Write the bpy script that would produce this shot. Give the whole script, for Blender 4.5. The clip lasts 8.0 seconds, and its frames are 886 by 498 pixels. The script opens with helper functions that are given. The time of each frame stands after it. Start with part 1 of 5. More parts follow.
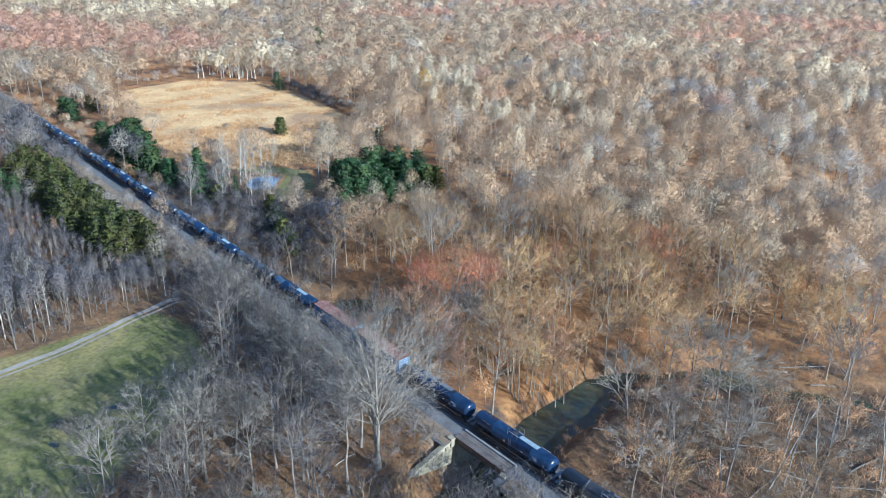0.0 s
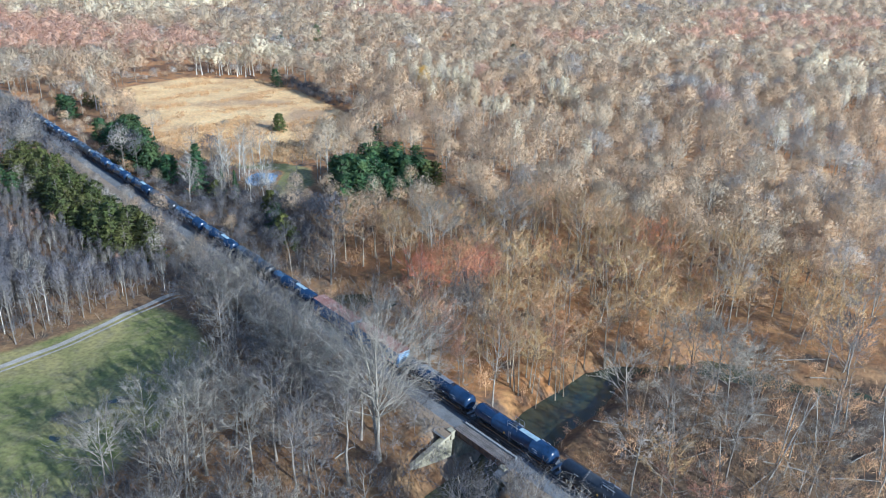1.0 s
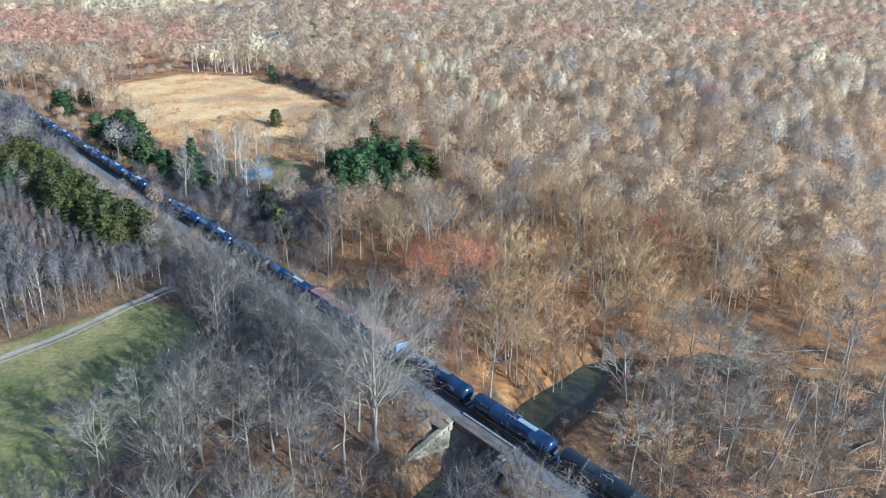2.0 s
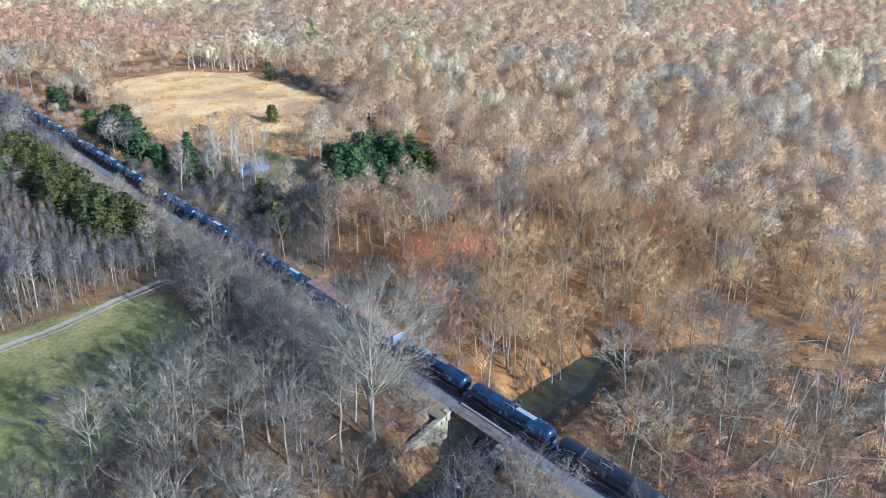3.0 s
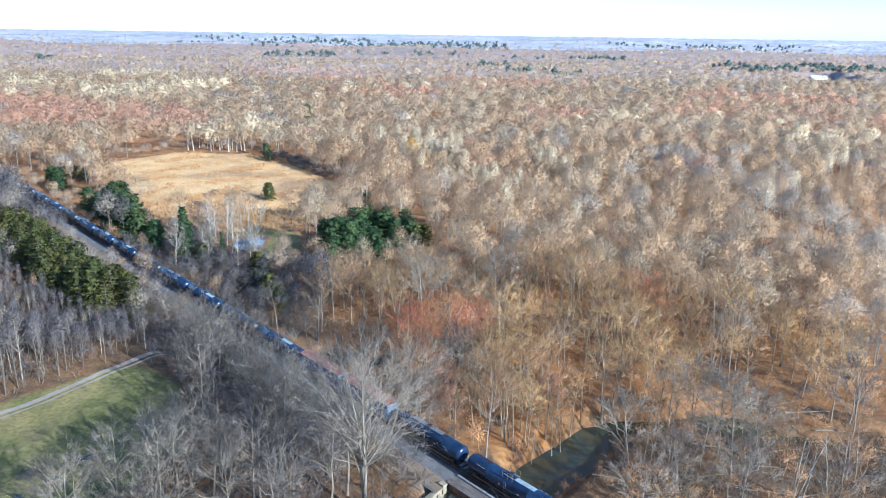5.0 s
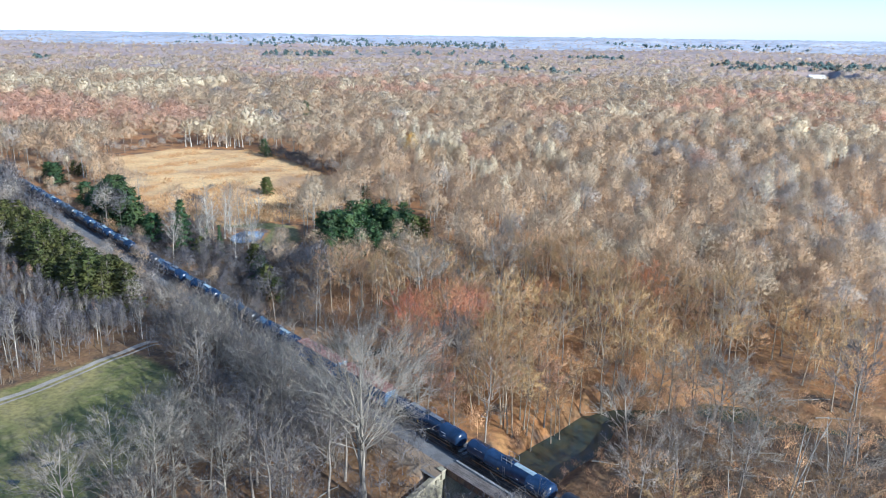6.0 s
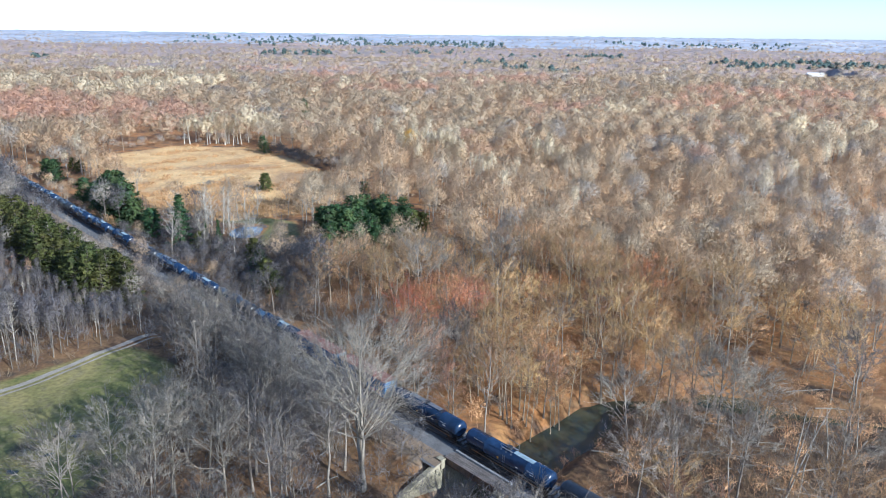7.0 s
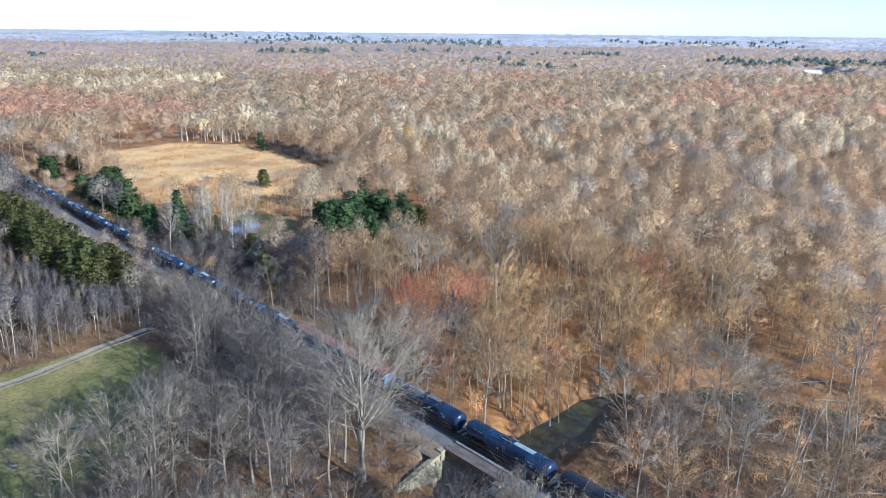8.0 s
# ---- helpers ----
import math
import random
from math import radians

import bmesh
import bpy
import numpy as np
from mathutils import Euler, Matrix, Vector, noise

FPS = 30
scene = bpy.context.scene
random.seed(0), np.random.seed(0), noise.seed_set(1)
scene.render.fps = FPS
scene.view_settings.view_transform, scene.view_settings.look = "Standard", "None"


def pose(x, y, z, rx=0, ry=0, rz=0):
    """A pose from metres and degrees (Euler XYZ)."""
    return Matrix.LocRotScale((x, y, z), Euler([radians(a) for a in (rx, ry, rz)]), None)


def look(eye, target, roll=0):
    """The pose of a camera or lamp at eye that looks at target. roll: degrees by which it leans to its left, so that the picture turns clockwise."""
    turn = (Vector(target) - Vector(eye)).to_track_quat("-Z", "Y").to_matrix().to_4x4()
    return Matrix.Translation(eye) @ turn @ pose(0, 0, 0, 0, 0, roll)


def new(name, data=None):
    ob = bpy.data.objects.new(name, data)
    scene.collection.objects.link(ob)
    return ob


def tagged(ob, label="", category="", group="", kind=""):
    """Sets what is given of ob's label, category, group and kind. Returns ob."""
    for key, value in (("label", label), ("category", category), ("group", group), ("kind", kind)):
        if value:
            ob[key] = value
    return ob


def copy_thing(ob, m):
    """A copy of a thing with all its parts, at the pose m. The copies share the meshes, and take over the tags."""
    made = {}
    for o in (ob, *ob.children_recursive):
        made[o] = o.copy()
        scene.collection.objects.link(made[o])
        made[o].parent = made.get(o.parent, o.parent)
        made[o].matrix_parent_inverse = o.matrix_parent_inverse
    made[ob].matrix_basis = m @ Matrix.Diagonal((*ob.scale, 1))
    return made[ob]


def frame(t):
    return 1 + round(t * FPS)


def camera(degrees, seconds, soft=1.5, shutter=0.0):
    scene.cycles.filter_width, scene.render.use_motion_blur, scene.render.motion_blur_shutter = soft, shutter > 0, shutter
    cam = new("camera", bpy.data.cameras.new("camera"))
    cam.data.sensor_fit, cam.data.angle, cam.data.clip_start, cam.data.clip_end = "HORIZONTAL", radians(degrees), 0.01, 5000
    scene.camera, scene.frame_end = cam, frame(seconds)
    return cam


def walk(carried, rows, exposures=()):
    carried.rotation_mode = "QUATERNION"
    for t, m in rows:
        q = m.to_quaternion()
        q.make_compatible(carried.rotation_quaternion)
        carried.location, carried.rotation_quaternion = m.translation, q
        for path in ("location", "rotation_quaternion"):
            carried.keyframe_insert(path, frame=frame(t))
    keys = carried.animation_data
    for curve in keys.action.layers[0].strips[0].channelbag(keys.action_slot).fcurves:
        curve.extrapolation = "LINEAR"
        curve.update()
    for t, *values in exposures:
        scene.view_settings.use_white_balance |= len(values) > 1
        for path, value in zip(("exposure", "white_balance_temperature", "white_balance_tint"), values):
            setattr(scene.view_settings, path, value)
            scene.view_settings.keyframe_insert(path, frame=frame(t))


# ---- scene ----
cam = camera(61.3, 8.0, soft=1.0)
# seconds, eye x y z, pitch, yaw, roll
ROWS = [
    (0.0, 1.04, 1.00, 82.92, -22.59, -0.22, 1.15),
    (0.5, 1.00, 0.75, 82.51, -22.62, -0.25, 1.10),
    (1.0, 0.95, 0.58, 81.94, -22.70, -0.31, 1.03),
    (1.5, 0.93, 0.58, 81.15, -22.75, -0.43, 1.00),
    (3.0, 1.13, 1.12, 77.40, -22.68, -0.71, 0.88),
    (3.5, 1.17, 1.23, 76.56, -22.71, -0.81, 0.83),
    (3.7, 1.17, 1.30, 76.30, -22.67, -0.83, 0.82),
    (3.8, 1.17, 1.33, 76.18, -22.23, -0.84, 0.81),
    (3.9, 1.17, 1.36, 76.06, -21.48, -0.85, 0.80),
    (4.0, 1.17, 1.39, 75.93, -20.87, -0.86, 0.80),
    (4.1, 1.16, 1.39, 75.79, -20.03, -0.87, 0.80),
    (4.2, 1.15, 1.39, 75.64, -19.24, -0.89, 0.80),
    (4.3, 1.14, 1.38, 75.48, -18.38, -0.90, 0.80),
    (4.4, 1.13, 1.38, 75.31, -17.55, -0.92, 0.80),
    (4.5, 1.13, 1.38, 75.12, -16.68, -0.93, 0.80),
    (4.6, 1.13, 1.38, 74.90, -16.45, -0.94, 0.80),
    (4.7, 1.14, 1.38, 74.65, -16.37, -0.95, 0.80),
    (6.0, 1.24, 1.40, 70.72, -16.20, -1.10, 0.78),
    (6.5, 1.26, 1.26, 69.79, -16.20, -1.15, 0.73),
    (7.0, 1.24, 1.08, 68.95, -16.23, -1.18, 0.68),
    (7.5, 1.15, 0.90, 68.25, -16.30, -1.24, 0.63),
    (8.0, 0.96, 0.78, 67.75, -16.33, -1.36, 0.60),
]
EXPOSURES = [(0.0, 0.97, 4830, 4), (3.5, 1.06, 4950, 4), (4.0, 1.11, 4960, 5), (4.5, 1.13, 4990, 6), (6.0, 0.92, 5100, 7), (8.0, 0.87, 5180, 8)]
walk(cam, [(t, pose(x, y, z, 90 + pitch, 0, yaw) @ pose(0, 0, 0, 0, 0, roll)) for t, x, y, z, pitch, yaw, roll in ROWS], EXPOSURES)

# ---- world and sun ----
SUN_AZ, SUN_EL = radians(136), radians(24)
world = bpy.data.worlds.new("world")
scene.world = world
world.use_nodes = True
wn = world.node_tree.nodes
sky = wn.new("ShaderNodeTexSky")
sky.sky_type = "NISHITA"
sky.sun_disc = False
sky.sun_elevation, sky.sun_rotation = SUN_EL, SUN_AZ
sky.air_density, sky.dust_density, sky.ozone_density = 0.75, 0.35, 2.0
wn["Background"].inputs["Strength"].default_value = 0.12
world.node_tree.links.new(sky.outputs[0], wn["Background"].inputs["Color"])
sun_data = bpy.data.lights.new("sun", "SUN")
sun_data.energy, sun_data.angle, sun_data.color = 4.4, radians(0.8), (1.0, 0.92, 0.79)
sun = new("sun", sun_data)
to_sun = Vector((math.sin(SUN_AZ) * math.cos(SUN_EL), math.cos(SUN_AZ) * math.cos(SUN_EL), math.sin(SUN_EL)))
sun.matrix_world = look(to_sun * 300, (0, 0, 0))

# ---- materials ----


def material(name, base, second=None, scale=1.0, rough=0.8, metal=0.0, vary=0.0, grain=(), bump=0.0, bump_scale=8.0, hue=0.0, thin=0.0, gaps=0.0):
    """A procedural surface: two colours mixed by large noise, finer grain, per-object variation and relief."""
    m = bpy.data.materials.new(name)
    m.use_nodes = True
    nt = m.node_tree
    n, link = nt.nodes, nt.links.new
    b = n["Principled BSDF"]
    b.inputs["Roughness"].default_value, b.inputs["Metallic"].default_value = rough, metal
    geo = n.new("ShaderNodeNewGeometry")

    def tex(sc, detail=4.0):
        t = n.new("ShaderNodeTexNoise")
        t.inputs["Scale"].default_value, t.inputs["Detail"].default_value = sc, detail
        link(geo.outputs["Position"], t.inputs["Vector"])
        return t

    def ramp(src, lo, hi):
        r = n.new("ShaderNodeMapRange")
        r.inputs["From Min"].default_value, r.inputs["From Max"].default_value = lo, hi
        link(src, r.inputs["Value"])
        return r.outputs[0]

    mix = n.new("ShaderNodeMix")
    mix.data_type = "RGBA"
    mix.inputs["A"].default_value = (*base, 1)
    mix.inputs["B"].default_value = (*(second or base), 1)
    link(ramp(tex(scale).outputs["Fac"], 0.36, 0.64), mix.inputs["Factor"])
    colour = mix.outputs["Result"]
    if grain:
        g = n.new("ShaderNodeMix")
        g.data_type, g.blend_type = "RGBA", "MULTIPLY"
        g.inputs["Factor"].default_value = grain[1]
        gt = tex(grain[0], 6.0)
        link(colour, g.inputs["A"])
        link(ramp(gt.outputs["Fac"], 0.3, 0.62), g.inputs["B"])
        colour = g.outputs["Result"]
    if vary or hue:
        info = n.new("ShaderNodeObjectInfo")
        hsv = n.new("ShaderNodeHueSaturation")
        r = n.new("ShaderNodeMapRange")
        r.inputs["To Min"].default_value, r.inputs["To Max"].default_value = 1 - vary, 1 + vary
        link(info.outputs["Random"], r.inputs["Value"])
        link(r.outputs[0], hsv.inputs["Value"])
        if hue:
            h = n.new("ShaderNodeMapRange")
            h.inputs["To Min"].default_value, h.inputs["To Max"].default_value = 0.5 - hue, 0.5 + hue
            wob = n.new("ShaderNodeMath")
            wob.operation = "FRACT"
            mul = n.new("ShaderNodeMath")
            mul.operation = "MULTIPLY"
            mul.inputs[1].default_value = 7.31
            link(info.outputs["Random"], mul.inputs[0])
            link(mul.outputs[0], wob.inputs[0])
            link(wob.outputs[0], h.inputs["Value"])
            link(h.outputs[0], hsv.inputs["Hue"])
        link(colour, hsv.inputs["Color"])
        colour = hsv.outputs["Color"]
    link(colour, b.inputs["Base Color"])
    if thin:
        through_light = n.new("ShaderNodeBsdfTranslucent")
        both = n.new("ShaderNodeMixShader")
        both.inputs[0].default_value = thin
        link(colour, through_light.inputs["Color"])
        link(b.outputs[0], both.inputs[1])
        link(through_light.outputs[0], both.inputs[2])
        surface = both.outputs[0]
        if gaps:
            # a spray of twigs finer than the blade that carries it
            open_air = n.new("ShaderNodeBsdfTransparent")
            spray = n.new("ShaderNodeMixShader")
            link(ramp(tex(11.0, 0.0).outputs["Fac"], 0.5 + 0.4 * (gaps - 0.5) + 0.05, 0.5 + 0.4 * (gaps - 0.5) - 0.05), spray.inputs[0])
            link(surface, spray.inputs[1])
            link(open_air.outputs[0], spray.inputs[2])
            surface = spray.outputs[0]
        link(surface, n["Material Output"].inputs["Surface"])
    if bump:
        bm_node = n.new("ShaderNodeBump")
        bm_node.inputs["Strength"].default_value = bump
        bm_node.inputs["Distance"].default_value = 0.3 / bump_scale
        link(tex(bump_scale, 6.0).outputs["Fac"], bm_node.inputs["Height"])
        link(bm_node.outputs[0], b.inputs["Normal"])
    return m


BARK = material("bark", (0.20, 0.165, 0.13), (0.30, 0.26, 0.21), 0.5, 0.9, vary=0.3, grain=(5, 0.5), bump=0.5)
BARK_PALE = material("bark_pale", (0.62, 0.57, 0.48), (0.42, 0.37, 0.29), 0.6, 0.85, vary=0.15, grain=(4, 0.35), bump=0.3)
BARK_GREY = material("bark_grey", (0.36, 0.31, 0.24), (0.23, 0.20, 0.16), 0.5, 0.9, vary=0.2, grain=(5, 0.4), bump=0.4)
BARK_TAN = material("bark_tan", (0.42, 0.34, 0.23), (0.27, 0.22, 0.16), 0.5, 0.9, vary=0.2, grain=(5, 0.4), bump=0.4)
# grey, brown, ochre and pink twigs: base lifted to stand in for haze
TWIG_GREY = material("twigs_grey", (0.62, 0.54, 0.44), (0.46, 0.395, 0.325), 0.09, 0.9, thin=0.4, gaps=0.7)
TWIG_BROWN = material("twigs_brown", (0.71, 0.505, 0.31), (0.56, 0.40, 0.245), 0.07, 0.9, thin=0.4, gaps=0.7)
TWIG_OCHRE = material("twigs_ochre", (0.72, 0.56, 0.365), (0.57, 0.44, 0.285), 0.08, 0.9, thin=0.4, gaps=0.7)
TWIG_HONEY = material("twigs_honey", (0.77, 0.535, 0.315), (0.61, 0.425, 0.25), 0.08, 0.9, thin=0.4, gaps=0.65)
TWIG_RED = material("twigs_red", (0.84, 0.345, 0.15), (0.70, 0.32, 0.17), 0.09, 0.9, vary=0.18, hue=0.015, thin=0.4, gaps=0.5)
TWIG_PINK = material("twigs_pink", (0.80, 0.47, 0.30), (0.68, 0.45, 0.31), 0.06, 0.9, thin=0.4, gaps=0.7)
TWIG_PALE = material("twigs_pale", (0.88, 0.74, 0.50), (0.76, 0.63, 0.42), 0.1, 0.9, thin=0.4, gaps=0.4)
TWIG_SLATE = material("twigs_slate", (0.46, 0.40, 0.32), (0.31, 0.265, 0.215), 0.12, 0.9, vary=0.3, hue=0.012, thin=0.4, gaps=0.5)
TWIG_UMBER = material("twigs_umber", (0.60, 0.355, 0.20), (0.41, 0.245, 0.14), 0.12, 0.9, vary=0.3, hue=0.015, thin=0.4, gaps=0.5)
TWIG_HAZEL = material("twigs_hazel", (0.76, 0.495, 0.235), (0.54, 0.35, 0.17), 0.12, 0.9, vary=0.25, hue=0.015, thin=0.4, gaps=0.5)
# dark twigs: cloud shade over the woods is put into this colour
TWIG_DARK_SHADED = material("twigs_dark_shaded", (0.22, 0.195, 0.185), (0.145, 0.135, 0.135), 0.1, 0.9, vary=0.35, hue=0.01, thin=0.4, gaps=0.5)
TWIG_LIMB = material("twigs_limb", (0.46, 0.405, 0.33), (0.33, 0.29, 0.235), 0.3, 0.9, thin=0.4, gaps=0.5)
TWIG_GOLD = material("twigs_gold", (0.80, 0.48, 0.09), (0.66, 0.42, 0.10), 0.2, 0.9, vary=0.1, thin=0.4, gaps=0.5)
NEEDLE = material("pine_needles", (0.045, 0.105, 0.042), (0.090, 0.145, 0.036), 0.35, 0.7, vary=0.25, grain=(1.5, 0.3), hue=0.02, thin=0.25)
NEEDLE_OLIVE = material("olive_needles", (0.150, 0.155, 0.032), (0.085, 0.100, 0.024), 0.25, 0.75, vary=0.22, grain=(1.2, 0.35), hue=0.02, thin=0.25)
# far evergreens: paler and bluer, haze mixed into the needle colour
NEEDLE_HAZE = material("haze_tinted_needles", (0.11, 0.165, 0.15), (0.14, 0.19, 0.165), 0.05, 0.8, thin=0.25)
CANOPY = material("bare_canopy", (0.34, 0.27, 0.23), (0.42, 0.30, 0.25), 0.004, 0.95, grain=(0.05, 0.35), bump=0.3, bump_scale=0.10)
# distance haze is put into this canopy's colour as blue-grey
CANOPY_HAZE = material("haze_tinted_canopy", (0.42, 0.44, 0.49), (0.52, 0.50, 0.51), 0.004, 0.95, grain=(0.012, 0.4))
BRUSH = material("brush", (0.27, 0.19, 0.11), (0.20, 0.15, 0.10), 0.2, 0.95)
STRAW = material("straw", (0.62, 0.44, 0.22), (0.50, 0.33, 0.16), 0.06, 0.95)
WEEDS = material("weeds", (0.36, 0.20, 0.085), (0.46, 0.28, 0.12), 0.1, 0.95)
GRASS = material("grass", (0.14, 0.16, 0.04), (0.24, 0.21, 0.075), 0.08, 0.95)
BALLAST = material("ballast", (0.225, 0.225, 0.228), (0.165, 0.16, 0.16), 0.5, 0.95, grain=(9, 0.55), bump=0.8, bump_scale=9)
DIRT = material("dirt", (0.34, 0.25, 0.17), (0.27, 0.20, 0.13), 0.4, 0.95, grain=(6, 0.5), bump=0.6)
GRAVEL = material("gravel", (0.42, 0.38, 0.32), (0.33, 0.29, 0.24), 0.5, 0.95, grain=(6, 0.35), bump=0.5)
CONCRETE = material("concrete", (0.42, 0.37, 0.26), (0.28, 0.25, 0.17), 0.5, 0.9, grain=(3, 0.4), bump=0.4, bump_scale=5)
DECK_WOOD = material("deck_timber", (0.23, 0.20, 0.18), (0.16, 0.135, 0.12), 0.7, 0.9, vary=0.25, grain=(6, 0.5), bump=0.4)
STEEL_OLD = material("old_steel", (0.16, 0.13, 0.12), (0.24, 0.15, 0.10), 0.8, 0.6, 0.4, grain=(5, 0.4), bump=0.2)
CURB = material("weathered_curb", (0.36, 0.36, 0.36), (0.27, 0.27, 0.27), 0.8, 0.7, grain=(5, 0.3), bump=0.2)
RAIL = material("rail_steel", (0.30, 0.26, 0.24), (0.22, 0.16, 0.13), 0.6, 0.4, 0.8)
TIE = material("railway_tie", (0.10, 0.085, 0.075), (0.15, 0.125, 0.105), 0.7, 0.9, vary=0.25, grain=(8, 0.4))
# black paint with the sky's reflection tinted into the base as blue
BLACK = material("black_paint_sky_tint", (0.012, 0.028, 0.066), (0.018, 0.036, 0.078), 0.5, 0.24, vary=0.25, grain=(1.2, 0.35), bump=0.05, bump_scale=3)
BLACK_DUST = material("dusty_black_paint", (0.022, 0.026, 0.034), (0.040, 0.042, 0.046), 0.6, 0.36, grain=(2, 0.3))
GRATING = material("galvanised_grating", (0.40, 0.42, 0.44), (0.30, 0.31, 0.33), 1.2, 0.5, 0.5, grain=(14, 0.45))
IRON = material("truck_iron", (0.055, 0.045, 0.040), (0.11, 0.070, 0.050), 0.9, 0.75, 0.3, grain=(6, 0.4))
WHITE = material("stencil_white", (0.78, 0.78, 0.76), None, 1.0, 0.6)
PLACARD = material("placard_yellow", (0.72, 0.42, 0.05), None, 1.0, 0.5)
YELLOW = material("reflective_stripe", (0.38, 0.19, 0.07), (0.26, 0.14, 0.07), 1.0, 0.6)
BLUE = material("blue_boxcar_paint", (0.018, 0.105, 0.30), (0.035, 0.13, 0.29), 0.5, 0.55, vary=0.15, grain=(1.5, 0.35), bump=0.06, bump_scale=3)
BLUE_PALE = material("faded_blue_end", (0.42, 0.52, 0.54), (0.30, 0.38, 0.40), 0.8, 0.6, grain=(3, 0.3))
ROOF_RUST = material("rusted_roof", (0.24, 0.095, 0.075), (0.30, 0.15, 0.11), 0.6, 0.8, 0.1, grain=(3, 0.5), bump=0.2)
ROOF_SEAM = material("bleached_seam", (0.60, 0.50, 0.44), (0.36, 0.22, 0.17), 1.4, 0.8, grain=(4, 0.4))
DOOR_BROWN = material("brown_door_paint", (0.075, 0.045, 0.035), (0.12, 0.075, 0.055), 0.8, 0.6, grain=(3, 0.4))
GRAFFITI = material("pink_paint", (0.55, 0.20, 0.28), (0.62, 0.36, 0.40), 2.0, 0.6)
WHITE_METAL = material("white_sheet_metal", (0.80, 0.80, 0.78), None, 1.0, 0.5)
LOG = material("weathered_log", (0.36, 0.33, 0.28), (0.25, 0.225, 0.18), 0.7, 0.9, vary=0.2, grain=(4, 0.4), bump=0.3)


def water_material():
    m = material("creek_water", (0.045, 0.060, 0.042), (0.075, 0.068, 0.034), 0.12, 0.07, bump=0.04, bump_scale=1.6)
    m.node_tree.nodes["Principled BSDF"].inputs["Specular IOR Level"].default_value = 0.5
    return m


WATER = water_material()
# the reflected sky's pale blue is tinted into this water's base
POOL_WATER = material("pool_water", (0.16, 0.22, 0.30), (0.20, 0.26, 0.33), 0.2, 0.08, bump=0.02, bump_scale=1.5)


def ground_material():
    """Leaf litter, green grass, dry meadow and dirt, blended by the cover map of the plan."""
    m = bpy.data.materials.new("woodland_ground")
    m.use_nodes = True
    nt = m.node_tree
    n, link = nt.nodes, nt.links.new
    b = n["Principled BSDF"]
    b.inputs["Roughness"].default_value = 0.95
    geo = n.new("ShaderNodeNewGeometry")

    def tex(sc, detail=5.0):
        t = n.new("ShaderNodeTexNoise")
        t.inputs["Scale"].default_value, t.inputs["Detail"].default_value = sc, detail
        link(geo.outputs["Position"], t.inputs["Vector"])
        return t.outputs["Fac"]

    def mixed(fac, a, c, kind="MIX"):
        mx = n.new("ShaderNodeMix")
        mx.data_type, mx.blend_type = "RGBA", kind
        for key, v in (("Factor", fac), ("A", a), ("B", c)):
            if isinstance(v, tuple):
                mx.inputs[key].default_value = (*v, 1)
            elif isinstance(v, float):
                mx.inputs[key].default_value = v
            else:
                link(v, mx.inputs[key])
        return mx.outputs["Result"]

    def ramp(src, lo, hi):
        r = n.new("ShaderNodeMapRange")
        r.inputs["From Min"].default_value, r.inputs["From Max"].default_value = lo, hi
        link(src, r.inputs["Value"])
        return r.outputs[0]

    cover = n.new("ShaderNodeAttribute")
    cover.attribute_name = "cover"
    litter = mixed(ramp(tex(0.045), 0.4, 0.6), (0.47, 0.21, 0.062), (0.24, 0.122, 0.05))
    litter = mixed(ramp(tex(0.35), 0.42, 0.66), litter, (0.38, 0.20, 0.068))
    litter = mixed(ramp(tex(0.16), 0.55, 0.7), litter, (0.075, 0.058, 0.045))
    green = mixed(ramp(tex(0.07), 0.4, 0.6), (0.165, 0.168, 0.045), (0.30, 0.25, 0.09))
    green = mixed(ramp(tex(0.5), 0.5, 0.75), green, (0.25, 0.21, 0.10))
    dry = mixed(ramp(tex(0.05), 0.4, 0.62), (0.84, 0.55, 0.235), (0.64, 0.37, 0.145))
    dry = mixed(ramp(tex(0.25), 0.52, 0.72), dry, (0.84, 0.59, 0.28))
    dry = mixed(ramp(tex(0.022), 0.5, 0.62), dry, (0.47, 0.29, 0.14))
    dirt = mixed(ramp(tex(0.3), 0.4, 0.6), (0.34, 0.25, 0.17), (0.24, 0.18, 0.12))
    sep = n.new("ShaderNodeSeparateColor")
    link(cover.outputs["Color"], sep.inputs[0])
    edge = n.new("ShaderNodeMath")
    edge.operation = "MULTIPLY_ADD"
    edge.inputs[1].default_value, edge.inputs[2].default_value = 0.5, -0.25
    link(tex(0.4), edge.inputs[0])

    def weight(ch):
        a = n.new("ShaderNodeMath")
        link(sep.outputs[ch], a.inputs[0])
        link(edge.outputs[0], a.inputs[1])
        return ramp(a.outputs[0], 0.3, 0.7)

    # cover alpha: damp ground, and shade painted as dark litter
    litter = mixed(cover.outputs["Alpha"], litter, mixed(ramp(tex(0.3), 0.4, 0.65), (0.075, 0.057, 0.040), (0.18, 0.12, 0.062)))
    colour = mixed(weight(0), litter, green)
    colour = mixed(weight(1), colour, dry)
    colour = mixed(weight(2), colour, dirt)
    colour = mixed(0.5, colour, ramp(tex(1.1, 7.0), 0.25, 0.62), "MULTIPLY")
    link(colour, b.inputs["Base Color"])
    bump = n.new("ShaderNodeBump")
    bump.inputs["Strength"].default_value, bump.inputs["Distance"].default_value = 0.7, 0.25
    link(tex(1.6, 6.0), bump.inputs["Height"])
    link(bump.outputs[0], b.inputs["Normal"])
    return m


GROUND = ground_material()

# ---- plan ----
P0 = Vector((9.2, 114.4))            # on the track's centre line, at the bridge
D = Vector((-0.6519, 0.7583))        # along the track, away from the camera
